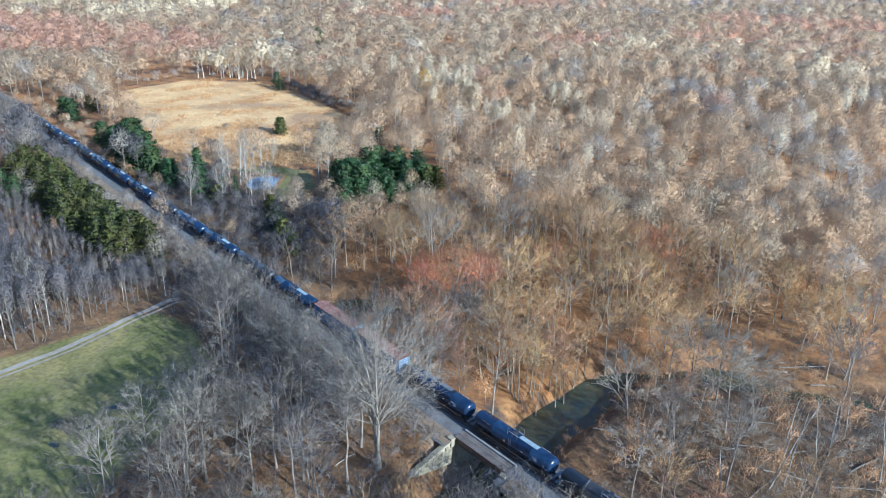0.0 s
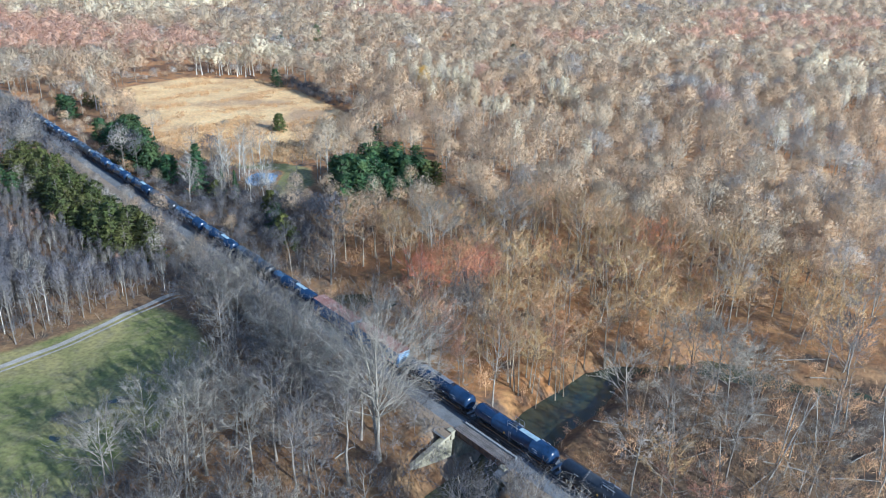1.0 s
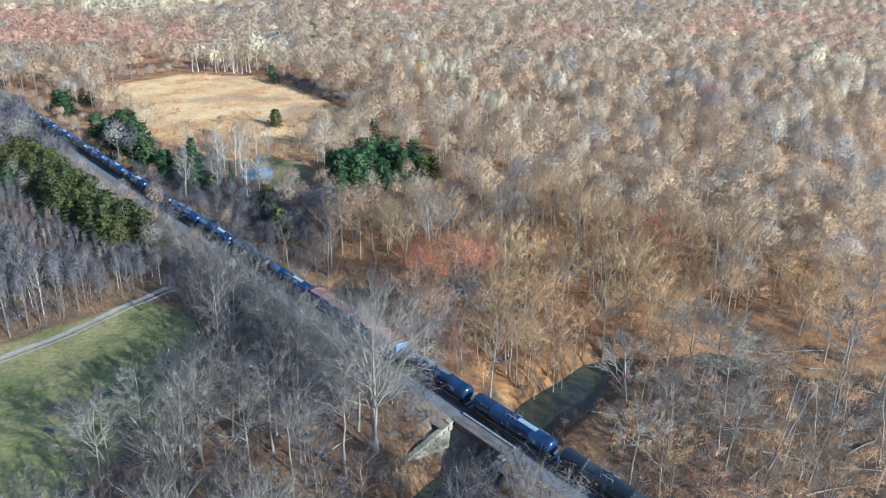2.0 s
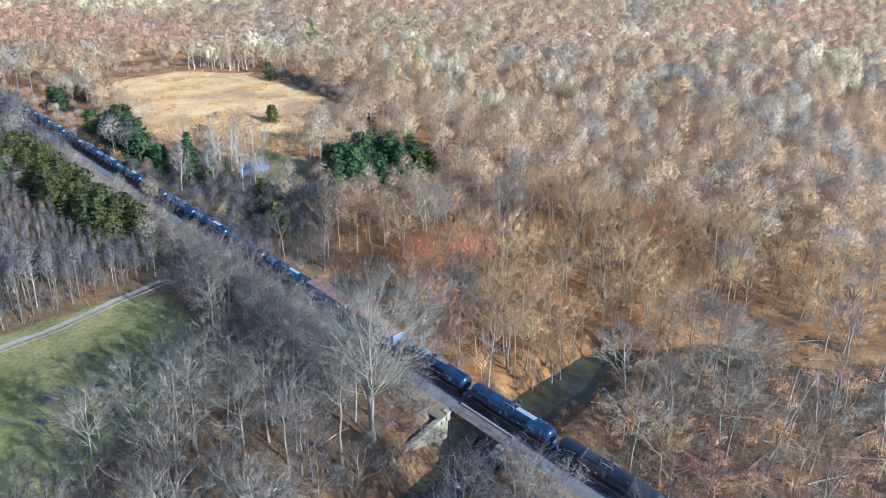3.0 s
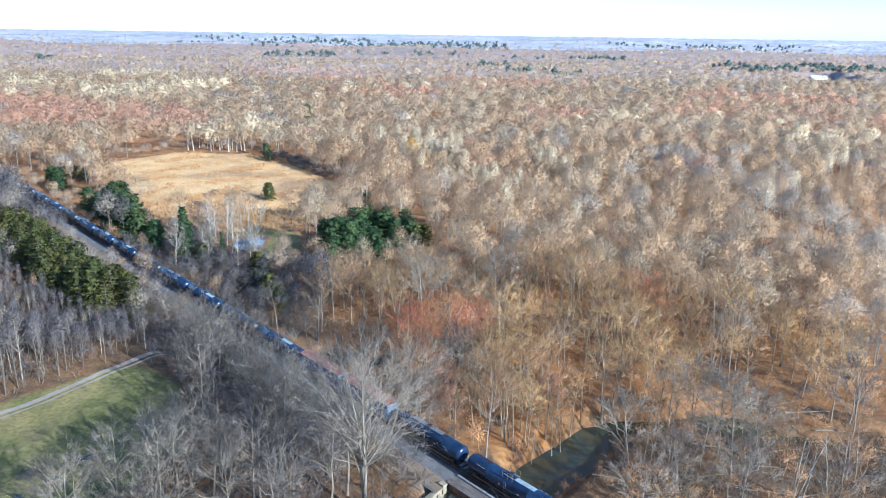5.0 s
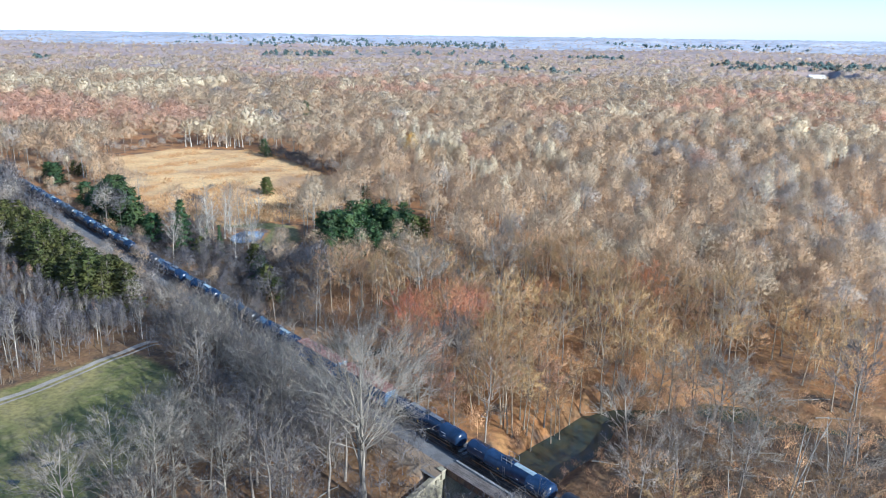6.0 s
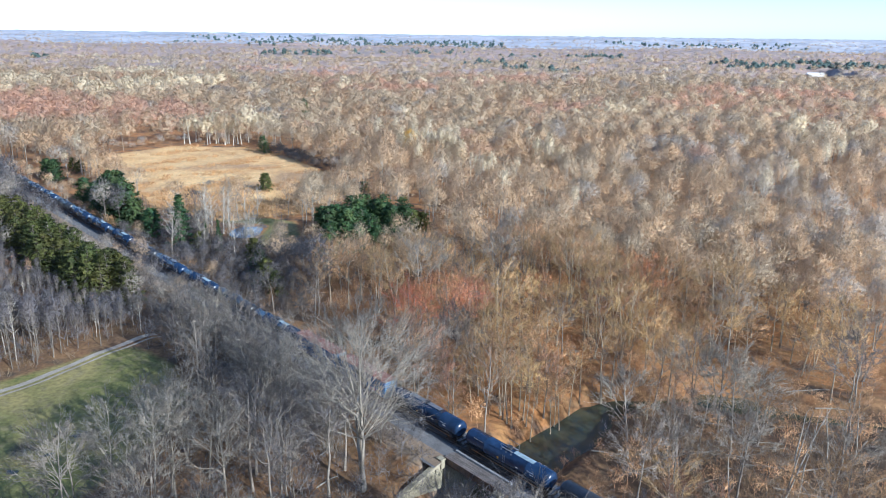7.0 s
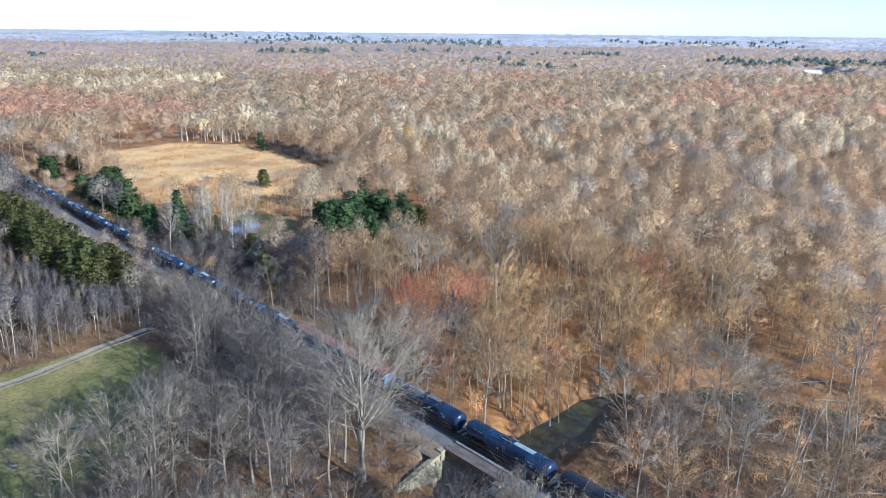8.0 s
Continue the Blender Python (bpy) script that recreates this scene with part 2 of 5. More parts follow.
N = Vector((-0.7583, -0.6519))       # across it, towards the service side
BRIDGE = (-10.2, 2.0)


def along(s, n, z=0.0):
    p = P0 + D * s + N * n
    return Vector((p.x, p.y, z))


def track_frame(s, n=0.0, z=0.0):
    return Matrix.Translation(along(s, n, z)) @ Matrix.Rotation(math.atan2(D.y, D.x), 4, "Z")


FIELD = [(-189, 409), (-177, 443), (-158, 467), (-116, 468), (-83, 435), (-57, 392), (-39, 362), (-40, 324), (-48, 296),
         (-74, 285), (-98, 292), (-117, 309), (-157, 383)]
LAWN = [(-50, 281), (-45, 261), (-49, 248), (-58, 250), (-59, 258), (-59, 277), (-80, 283), (-80, 289), (-60, 286)]
MEADOW = [(-92, 138), (-83, 147), (-73, 157), (-66, 160), (-56, 153), (-46, 138), (-46, 122), (-50, 108), (-54, 95), (-56, 78), (-72, 62), (-120, 70), (-122, 112)]
DRIVE = [(-119, 88), (-98, 119), (-85.5, 136), (-79, 144.5), (-74, 152), (-68, 160.5), (-63, 168)]
CREEK = [(-8, 72, 3.0), (-4, 92, 3.0), (3, 103, 3.2), (11.8, 111.4, 3.6), (18, 120, 4.5), (23.3, 127, 4.4), (31, 134.2, 4.4), (37, 142, 3.4), (43.5, 146.3, 1.8),
         (52, 147, 0.9), (58, 148, 1.0), (64, 147, 4.0), (71, 144.5, 4.2), (78, 140.5, 2.0), (97, 136, 0.9), (130, 140, 0.9)]
LOW = [(-118, 284), (-92, 240), (-54, 192), (-38, 184), (-28, 192), (-33, 212), (-44, 246), (-62, 250), (-84, 284)]
POND = (-20.0, 176.0, 10.5, 6.5)
POOL = (-65.5, 267.5, 5.2, 7.8, -2.5)     # centre, half sizes and level of the pool by the lawn
WATER_Z = -8.5


def inside(poly, x, y):
    """A soft signed distance to a polygon: positive inside."""
    x, y = np.asarray(x, float), np.asarray(y, float)
    hit, d = np.zeros(x.shape, bool), np.full(x.shape, 1e9)
    for (ax, ay), (bx, by) in zip(poly, poly[1:] + poly[:1]):
        hit ^= ((ay > y) != (by > y)) & (x < (bx - ax) * (y - ay) / (by - ay + 1e-9) + ax)
        k = np.clip(((x - ax) * (bx - ax) + (y - ay) * (by - ay)) / ((bx - ax) ** 2 + (by - ay) ** 2), 0, 1)
        d = np.minimum(d, np.hypot(x - ax - k * (bx - ax), y - ay - k * (by - ay)))
    return np.where(hit, d, -d)


def to_line(line, x, y):
    """Distance to a polyline, less its half width where it has one."""
    x, y = np.asarray(x, float), np.asarray(y, float)
    best = np.full(x.shape, 1e9)
    for a, c in zip(line, line[1:]):
        k = np.clip(((x - a[0]) * (c[0] - a[0]) + (y - a[1]) * (c[1] - a[1])) / ((c[0] - a[0]) ** 2 + (c[1] - a[1]) ** 2), 0, 1)
        d = np.hypot(x - a[0] - k * (c[0] - a[0]), y - a[1] - k * (c[1] - a[1]))
        if len(a) > 2:
            d = d - (a[2] + k * (c[2] - a[2]))
        best = np.minimum(best, d)
    return best


def smooth(a, b, v):
    k = np.clip((v - a) / (b - a), 0, 1)
    return k * k * (3 - 2 * k)


def waves(x, y, size, seed):
    """Cheap smooth ripple in -1..1, for uneven ground."""
    r = np.random.RandomState(seed)
    out = 0
    for i in range(5):
        a, ph, f = r.rand() * 6.3, r.rand() * 6.3, (0.6 + 0.9 * r.rand()) / size * 6.3
        out = out + np.sin((x * math.cos(a) + y * math.sin(a)) * f + ph)
    return out / 3.0


def ground_z(x, y):
    x, y = np.asarray(x, float), np.asarray(y, float)
    s = (x - P0.x) * D.x + (y - P0.y) * D.y
    n = (x - P0.x) * N.x + (y - P0.y) * N.y
    z = -5.2 + 0.35 * waves(x, y, 40, 1) + 0.12 * waves(x, y, 9, 2)
    z = z + 4.0 * smooth(8, 23, n)                                          # the meadow side stands level with the line
    z = z + 3.2 * smooth(0, 60, s) * smooth(0, -60, n)                      # the field side lies a little higher
    z = z + 3.0 * smooth(500, 1500, y) * waves(x, y, 420, 5) + 62 * smooth(1500, 4800, y) + 6 * smooth(900, 2600, y) * waves(x, y, 900, 6)
    bed = np.maximum(np.maximum(n - 7.0, -4.2 - n), 0)
    span = np.maximum(BRIDGE[0] - s, s - BRIDGE[1])
    bank = -0.95 - bed / 1.5
    bank = np.where(span < 0.0, -20, bank)
    z = np.maximum(z, bank)
    c = to_line(CREEK, x, y)
    z = np.minimum(z, np.where(c < 0, WATER_Z - 0.5 - 0.15 * np.minimum(-c, 4), WATER_Z - 0.5 + 3.2 * smooth(0, 4.0, c) + 40 * smooth(4, 12, c)))
    p = np.hypot((x - POND[0]) / POND[2], (y - POND[1]) / POND[3])
    z = np.where(p < 1.35, np.minimum(z, WATER_Z + 1.3 + 6.5 * (p - 1.0)), z)
    p = np.hypot((x - POOL[0]) / POOL[2], (y - POOL[1]) / POOL[3])
    z = np.where(p < 1.3, np.minimum(z, POOL[4] + 2.4 * (p - 1.0)), z)
    return z


def free(x, y, track=(6.6, 5.0)):
    """Where a tree may stand: off the track, the water, the drive and the open ground."""
    s = (x - P0.x) * D.x + (y - P0.y) * D.y
    n = (x - P0.x) * N.x + (y - P0.y) * N.y
    ok = ~((n < track[0]) & (n > -track[1]))
    ok &= to_line(CREEK, x, y) > 1.5
    ok &= np.hypot((x - POND[0]) / POND[2], (y - POND[1]) / POND[3]) > 1.25
    ok &= np.hypot((x - POOL[0]) / POOL[2], (y - POOL[1]) / POOL[3]) > 1.3
    ok &= to_line(DRIVE, x, y) > 4.0
    for poly, m in ((FIELD, -2.0), (LAWN, -1.0), (MEADOW, -1.0)):
        ok &= inside(poly, x, y) < m
    return ok


# ---- small makers ----
def part(name, bm, mat, parent=None, label=""):
    me = bpy.data.meshes.new(name)
    bm.to_mesh(me)
    bm.free()
    me.materials.append(mat)
    ob = new(name, me)
    ob.parent = parent
    return tagged(ob, label)


def thing(name, label, category, group="", m=None):
    ob = new(name)
    ob.empty_display_size = 0.3
    if m is not None:
        ob.matrix_basis = m
    return tagged(ob, label, category, group)


def bulk(name, verts, tris, normals, mat, parent=None):
    """A mesh object from arrays of points, triangles and shading normals (None or zeros: those of the faces)."""
    me = bpy.data.meshes.new(name)
    verts, tris = np.asarray(verts, np.float32), np.asarray(tris, np.int32)
    me.vertices.add(len(verts))
    me.vertices.foreach_set("co", verts.ravel())
    me.loops.add(tris.size)
    me.loops.foreach_set("vertex_index", tris.ravel())
    me.polygons.add(len(tris))
    me.polygons.foreach_set("loop_start", np.arange(0, tris.size, 3, dtype=np.int32))
    me.update(calc_edges=True)
    if normals is not None and np.any(normals):
        me.normals_split_custom_set_from_vertices(np.asarray(normals, np.float32).tolist())
    me.materials.append(mat)
    ob = new(name, me)
    ob.parent = parent
    return ob


def box(bm, c, size, rot=None, bevel=0.0):
    m = Matrix.Translation(c) @ (rot or Matrix()) @ Matrix.Diagonal((*size, 1))
    made = bmesh.ops.create_cube(bm, size=1, matrix=m)
    if bevel:
        edges = list({e for v in made["verts"] for e in v.link_edges})
        bmesh.ops.bevel(bm, geom=edges, offset=bevel, segments=1, affect="EDGES")


def tube(bm, a, c, r0, r1=None, seg=8):
    a, c = Vector(a), Vector(c)
    d = c - a
    m = Matrix.Translation((a + c) / 2) @ d.to_track_quat("Z", "Y").to_matrix().to_4x4()
    bmesh.ops.create_cone(bm, cap_ends=True, segments=seg, radius1=r0, radius2=r0 if r1 is None else r1, depth=d.length, matrix=m)


def lathe_x(bm, profile, z, seg=28):
    """Turn (x, radius) pairs about a level axis at height z."""
    rings = []
    for x, r in profile:
        rings.append([bm.verts.new((x, r * math.sin(k * 2 * math.pi / seg), z + r * math.cos(k * 2 * math.pi / seg))) for k in range(seg)])
    for a, c in zip(rings, rings[1:]):
        for k in range(seg):
            f = bm.faces.new((a[k], a[(k + 1) % seg], c[(k + 1) % seg], c[k]))
            f.smooth = True
    for f in (bm.faces.new(rings[0]), bm.faces.new(rings[-1][::-1])):
        f.smooth = True
    bmesh.ops.recalc_face_normals(bm, faces=bm.faces)


# ---- ground ----
def spaced(core0, core1, step, far0, far1, growth=1.13):
    mid = list(np.arange(core0, core1 + 0.1, step))
    left, right, d = [], [], step
    while (left[-1] if left else core0) > far0:
        d *= growth
        left.append((left[-1] if left else core0) - d)
    d = step
    while (right[-1] if right else core1) < far1:
        d *= growth
        right.append((right[-1] if right else core1) + d)
    return np.array(left[::-1] + mid + right)


gx, gy = spaced(-190, 120, 2.2, -6500, 6500, 1.18), spaced(86, 420, 2.2, -1500, 7000, 1.16)
GX, GY = np.meshgrid(gx, gy)
GZ = ground_z(GX, GY)
gv = np.stack([GX, GY, GZ], -1).reshape(-1, 3)
w = len(gx)
q = (np.arange(len(gy) - 1)[:, None] * w + np.arange(w - 1)[None]).ravel()
ground = bulk("ground", gv, np.concatenate([np.stack([q, q + 1, q + w + 1], 1), np.stack([q, q + w + 1, q + w], 1)]), None, GROUND)
tagged(ground, "brown leaf-littered woodland ground with grassy clearings", "ground", kind="structure")
fx, fy = gv[:, 0], gv[:, 1]
gs, gn = (fx - P0.x) * D.x + (fy - P0.y) * D.y, (fx - P0.x) * N.x + (fy - P0.y) * N.y
cover = np.zeros((len(gv), 4), np.float32)
cover[:, 0] = np.maximum(smooth(-3, 3, inside(MEADOW, fx, fy)), smooth(-3, 3, inside(LAWN, fx, fy)))
cover[:, 1] = smooth(-5, 3, inside(FIELD, fx, fy))
cover[:, 2] = smooth(9.5, 7.5, gn + 3.2 * smooth(14, 24, gs) * smooth(62, 52, gs)) * smooth(-7, -5, gn) * (1 - cover[:, 1])
# golden sunlit floor painted as patches of dry-grass colour
for px, py, pr in ((30, 325, 13), (98, 366, 15), (62, 352, 10), (40, 205, 7), (150, 290, 12)):
    cover[:, 1] = np.maximum(cover[:, 1], 0.8 * smooth(pr, pr * 0.4, np.hypot(fx - px, fy - py)))
wet = smooth(22, 36, fx) * smooth(160, 135, fy) * smooth(60, 90, fy) * 0.85
wet = np.maximum(wet, 0.7 * smooth(16, 4, np.hypot((fx - POND[0]) * 0.6, fy - POND[1])))
# not damp: shade of the left woods painted as darker litter
wet = np.maximum(wet, 0.62 * smooth(5, 9, gn) * smooth(215, 190, fy))
# the low hollow's shade, painted with the same dark ground colour
wet = np.maximum(wet, 0.9 * smooth(-6, 4, inside(LOW, fx, fy)))
cover[:, 3] = wet
edge_of_creek = to_line(CREEK, fx, fy)
cover[:, 2] = np.maximum(cover[:, 2], 0.36 * smooth(0.2, 1.0, edge_of_creek) * smooth(2.8, 1.6, edge_of_creek) * (fx > 14))
ca = ground.data.color_attributes.new("cover", "FLOAT_COLOR", "POINT")
ca.data.foreach_set("color", cover.ravel())
ground.data.polygons.foreach_set("use_smooth", np.ones(len(ground.data.polygons), bool))


def ribbon(name, line, z_of, mat, half=None, step=2.0):
    """A strip laid along a line of (x, y[, half width])."""
    pts = []
    for a, c in zip(line, line[1:]):
        k = max(2, int(math.hypot(c[0] - a[0], c[1] - a[1]) / step))
        for i in range(k):
            f = i / k
            pts.append([a[j] + f * (c[j] - a[j]) for j in range(len(a))])
    pts.append(list(line[-1]))
    bm = bmesh.new()
    rows = []
    for i, p in enumerate(pts):
        a, c = pts[max(0, i - 2)], pts[min(len(pts) - 1, i + 2)]
        d = Vector((c[0] - a[0], c[1] - a[1])).normalized()
        side = Vector((-d.y, d.x))
        h = half if half is not None else p[2]
        row = []
        for k in (-1, -0.4, 0.4, 1):
            x, y = p[0] + side.x * h * k, p[1] + side.y * h * k
            row.append(bm.verts.new((x, y, z_of(x, y))))
        rows.append(row)
    for a, c in zip(rows, rows[1:]):
        for k in range(3):
            bm.faces.new((a[k], a[k + 1], c[k + 1], c[k]))
    bmesh.ops.recalc_face_normals(bm, faces=bm.faces)
    return part(name, bm, mat)


creek = ribbon("creek_water", [(x, y, h + 3.5) for x, y, h in CREEK], lambda x, y: WATER_Z, WATER)
tagged(creek, "dark still creek water between leafy banks", "water", kind="structure")
bm = bmesh.new()
bmesh.ops.create_circle(bm, cap_ends=True, segments=40, radius=1.2, matrix=Matrix.Translation((POND[0], POND[1], WATER_Z + 0.9)) @ Matrix.Diagonal((POND[2], POND[3], 1, 1)))
tagged(part("pond_water", bm, WATER), "small black pond water beside the railway bank", "water", kind="structure")
bm = bmesh.new()
bmesh.ops.create_circle(bm, cap_ends=True, segments=48, radius=1.12, matrix=Matrix.Translation((POOL[0], POOL[1], POOL[4])) @ Matrix.Diagonal((POOL[2], POOL[3], 1, 1)))
tagged(part("pool_water", bm, POOL_WATER), "pool beside the lawn, the sky's pale blue tinted into its water", "water", kind="structure")
for off, hw in ((-1.0, 0.3), (1.0, 0.75)):
    line = []
    for i, p in enumerate(DRIVE):
        a, c = DRIVE[max(0, i - 1)], DRIVE[min(len(DRIVE) - 1, i + 1)]
        d = Vector((c[0] - a[0], c[1] - a[1])).normalized()
        line.append((p[0] - d.y * off, p[1] + d.x * off))
    rut = ribbon("road", line, lambda x, y: float(ground_z(x, y)) + 0.09, GRAVEL, half=hw)
    tagged(rut, "pale gravel wheel track of a field drive", "road", kind="structure")

# ---- railway ----
def bed_mesh(s0, s1):
    """The ballast shoulder with the service strip beside it, from s0 to s1 along the track."""
    prof = [(-4.4, -1.25), (-2.6, -0.45), (-1.6, -0.22), (1.6, -0.22), (2.3, -0.40), (3.6, -0.50), (4.6, -0.72), (7.2, -1.4)]
    rnd = random.Random(5)
    bm = bmesh.new()
    rows, s = [], s0
    while True:
        rows.append([bm.verts.new(along(s, n + rnd.uniform(-0.2, 0.2) * (abs(n) > 2), z + rnd.uniform(-0.05, 0.03))) for n, z in prof])
        if s >= s1:
            break
        s = min(s1, s + 2.5)
    for a, c in zip(rows, rows[1:]):
        for k in range(len(prof) - 1):
            bm.faces.new((a[k], a[k + 1], c[k + 1], c[k]))
    bmesh.ops.recalc_face_normals(bm, faces=bm.faces)
    return bm


for s0, s1 in ((-60.0, BRIDGE[0]), (BRIDGE[1], 620.0)):
    bed = part("track_bed", bed_mesh(s0, s1), BALLAST)
    tagged(bed, "grey stone ballast bed with a worn service strip", "ballast", kind="structure")
    dirt_line = [tuple(along(s, 5.6)[:2]) for s in np.arange(s0, s1, 6.0)]
    strip = ribbon("dirt_shoulder", dirt_line, lambda x, y: 0.08 + float(np.interp((x - P0.x) * N.x + (y - P0.y) * N.y, (3.6, 4.6, 7.2), (-0.50, -0.72, -1.4))), DIRT, half=1.3, step=3.0)
    tagged(strip, "brown dirt shoulder beside the ballast", "verge", kind="structure")
for n in (-0.75, 0.75):
    bm = bmesh.new()
    for s0, s1 in ((-60, 620),):
        a, c = along(s0, n), along(s1, n)
        mid = (a + c) / 2
        rot = Matrix.Rotation(math.atan2(D.y, D.x), 4, "Z")
        box(bm, (mid.x, mid.y, -0.02), (s1 - s0, 0.07, 0.05), rot)
        box(bm, (mid.x, mid.y, -0.09), (s1 - s0, 0.025, 0.1), rot)
        box(bm, (mid.x, mid.y, -0.15), (s1 - s0, 0.14, 0.025), rot)
    tagged(part("rail", bm, RAIL), "worn steel running rail", "rail", kind="structure")
ties = thing("track_ties", "dark timber ties under the rails", "railway tie")
tie_bm = bmesh.new()
box(tie_bm, (0, 0, 0), (0.23, 2.6, 0.18), bevel=0.02)
tie0 = part("tie", tie_bm, TIE, ties)
tie0.matrix_basis = track_frame(-30, 0, -0.25)
for k in range(1, 160):
    t = new("tie", tie0.data)
    t.parent = ties
    t.matrix_basis = track_frame(-30 + 0.56 * k, 0, -0.25)

# ---- bridge ----
bridge = thing("railway_bridge", "short steel girder railway bridge with a weathered timber side deck", "bridge", m=track_frame(0))
L0, L1 = BRIDGE
mid, span = (L0 + L1) / 2, L1 - L0
for n in (-1.9, -0.8, 0.8, 2.0, 4.3):
    bm = bmesh.new()
    box(bm, (mid, n, -1.15), (span + 0.8, 0.06, 1.3))
    box(bm, (mid, n, -0.52), (span + 0.8, 0.36, 0.05))
    box(bm, (mid, n, -1.8), (span + 0.8, 0.36, 0.05))
    for k in range(7):
        box(bm, (L0 + span * (k + 0.5) / 7, n, -1.15), (0.05, 0.32, 1.24))
    part("girder", bm, STEEL_OLD, bridge)
bm = bmesh.new()
box(bm, (mid, 0, -0.36), (span + 0.6, 3.7, 0.08))
part("ballast_pan", bm, STEEL_OLD, bridge)
plank_bm = bmesh.new()
box(plank_bm, (0, 0, 0), (span + 0.9, 0.235, 0.09), bevel=0.012)
plank0 = part("plank", plank_bm, DECK_WOOD, bridge)
plank0.matrix_basis = pose(mid, 2.35, -0.45)
rnd = random.Random(8)
for k in range(1, 9):
    p = new("plank", plank0.data)
    p.parent = bridge
    p.matrix_basis = pose(mid + rnd.uniform(-0.15, 0.15), 2.35 + 0.25 * k, -0.45 + rnd.uniform(-0.015, 0.015), 0, 0, rnd.uniform(-0.15, 0.15))
bm = bmesh.new()
box(bm, (mid - 0.3, 2.05, -0.20), (span + 0.9, 0.42, 0.42), bevel=0.05)
part("curb", bm, CURB, bridge, "pale weathered curb timber")
bm = bmesh.new()
box(bm, (mid, 4.55, -0.5), (span + 0.6, 0.12, 0.22), bevel=0.02)
part("edge_beam", bm, STEEL_OLD, bridge)


def wall_block(bm, a, c, top_a, top_c, bottom, thick):
    """An upright concrete wall between two plan points whose top falls from top_a to top_c."""
    a, c = Vector(a), Vector(c)
    d = (c - a).normalized()
    side = Vector((-d.y, d.x)) * thick / 2
    pts = []
    for p, top in ((a, top_a), (c, top_c)):
        for z, k in ((bottom, 1.35), (top, 1.0)):
            for sg in (1, -1):
                pts.append(bm.verts.new((p.x + side.x * sg * k, p.y + side.y * sg * k, z)))
    for f in ((0, 1, 3, 2), (4, 6, 7, 5), (0, 2, 6, 4), (1, 5, 7, 3), (2, 3, 7, 6), (0, 4, 5, 1)):
        bm.faces.new([pts[i] for i in f])
    bmesh.ops.recalc_face_normals(bm, faces=bm.faces)


def abutment(s_face, sign, wing_far, group):
    """A concrete abutment with a stepped end post and a wing wall; sign: which way it backs off along the track."""
    ob = thing("bridge_abutment", "stained concrete bridge abutment with a sloping wing wall", "abutment", group)
    bm = bmesh.new()
    a, c = along(s_face + 0.55 * sign, -3.2), along(s_face + 0.55 * sign, 4.8)
    wall_block(bm, a.xy, c.xy, -1.85, -1.85, -9.6, 1.1)
    part("breast_wall", bm, CONCRETE, ob)
    bm = bmesh.new()
    p = along(s_face + 0.6 * sign, 5.1)
    rot = Matrix.Rotation(math.atan2(D.y, D.x), 4, "Z")
    box(bm, (p.x, p.y, -1.6), (1.25, 0.9, 1.7), rot, bevel=0.06)
    box(bm, (p.x, p.y, -0.70), (1.45, 1.1, 0.22), rot, bevel=0.05)
    part("end_post", bm, CONCRETE, ob)
    bm = bmesh.new()
    w0, w1 = along(s_face + 0.7 * sign, 5.0), along(s_face + wing_far[0] * sign, wing_far[1])
    wall_block(bm, w0.xy, w1.xy, -1.1, wing_far[2], -9.4, 0.75)
    part("wing_wall", bm, CONCRETE, ob, "pale stained concrete wing wall with a sloping top")
    bm = bmesh.new()
    wall_block(bm, w0.xy, w1.xy, -0.96, wing_far[2] + 0.14, wing_far[2] - 0.2, 1.0)
    for v in bm.verts:
        if v.co.z < wing_far[2] - 0.1:
            near = (v.co.xy - w0.xy).length < (v.co.xy - w1.xy).length
            v.co.z = (-1.12 if near else wing_far[2] - 0.02)
    part("coping", bm, CONCRETE, ob)
    return ob


abutment(BRIDGE[1], 1, (1.2, 15.0, -5.0), "bridge abutments")
abutment(BRIDGE[0], -1, (2.5, 10.5, -4.2), "bridge abutments")
bm = bmesh.new()
p = along(BRIDGE[1] + 0.2, 6.3)
box(bm, (p.x, p.y, -2.4), (0.5, 0.7, 0.5), bevel=0.06)
blk = part("concrete_block", bm, CONCRETE)
tagged(blk, "small broken concrete block on the wing wall", "rubble")


# ---- train ----
def truck(parent, x, rail_z=0.0):
    """A two-axle truck under a car, with four wheels."""
    bm = bmesh.new()
    for y in (-0.98, 0.98):
        box(bm, (x, y, 0.62), (2.3, 0.16, 0.22), bevel=0.03)
        box(bm, (x, y, 0.42), (0.7, 0.18, 0.42), bevel=0.03)
        for dx in (-0.88, 0.88):
            box(bm, (x + dx, y, 0.46), (0.34, 0.22, 0.30), bevel=0.03)
    box(bm, (x, 0, 0.62), (0.5, 2.0, 0.28))
    tr = part("truck", bm, IRON, parent, "rusty cast-iron wheel truck")
    for dx in (-0.88, 0.88):
        for y in (-0.75, 0.75):
            bm = bmesh.new()
            tube(bm, (x + dx, y - 0.06, 0.46), (x + dx, y + 0.06, 0.46), 0.46, seg=18)
            sg = -1 if y > 0 else 1
            tube(bm, (x + dx, y + 0.06 * sg, 0.46), (x + dx, y + 0.09 * sg, 0.46), 0.49, seg=18)
            tube(bm, (x + dx, y, 0.46), (x + dx, 0, 0.46), 0.08, seg=8)
            part("wheel", bm, IRON, tr)


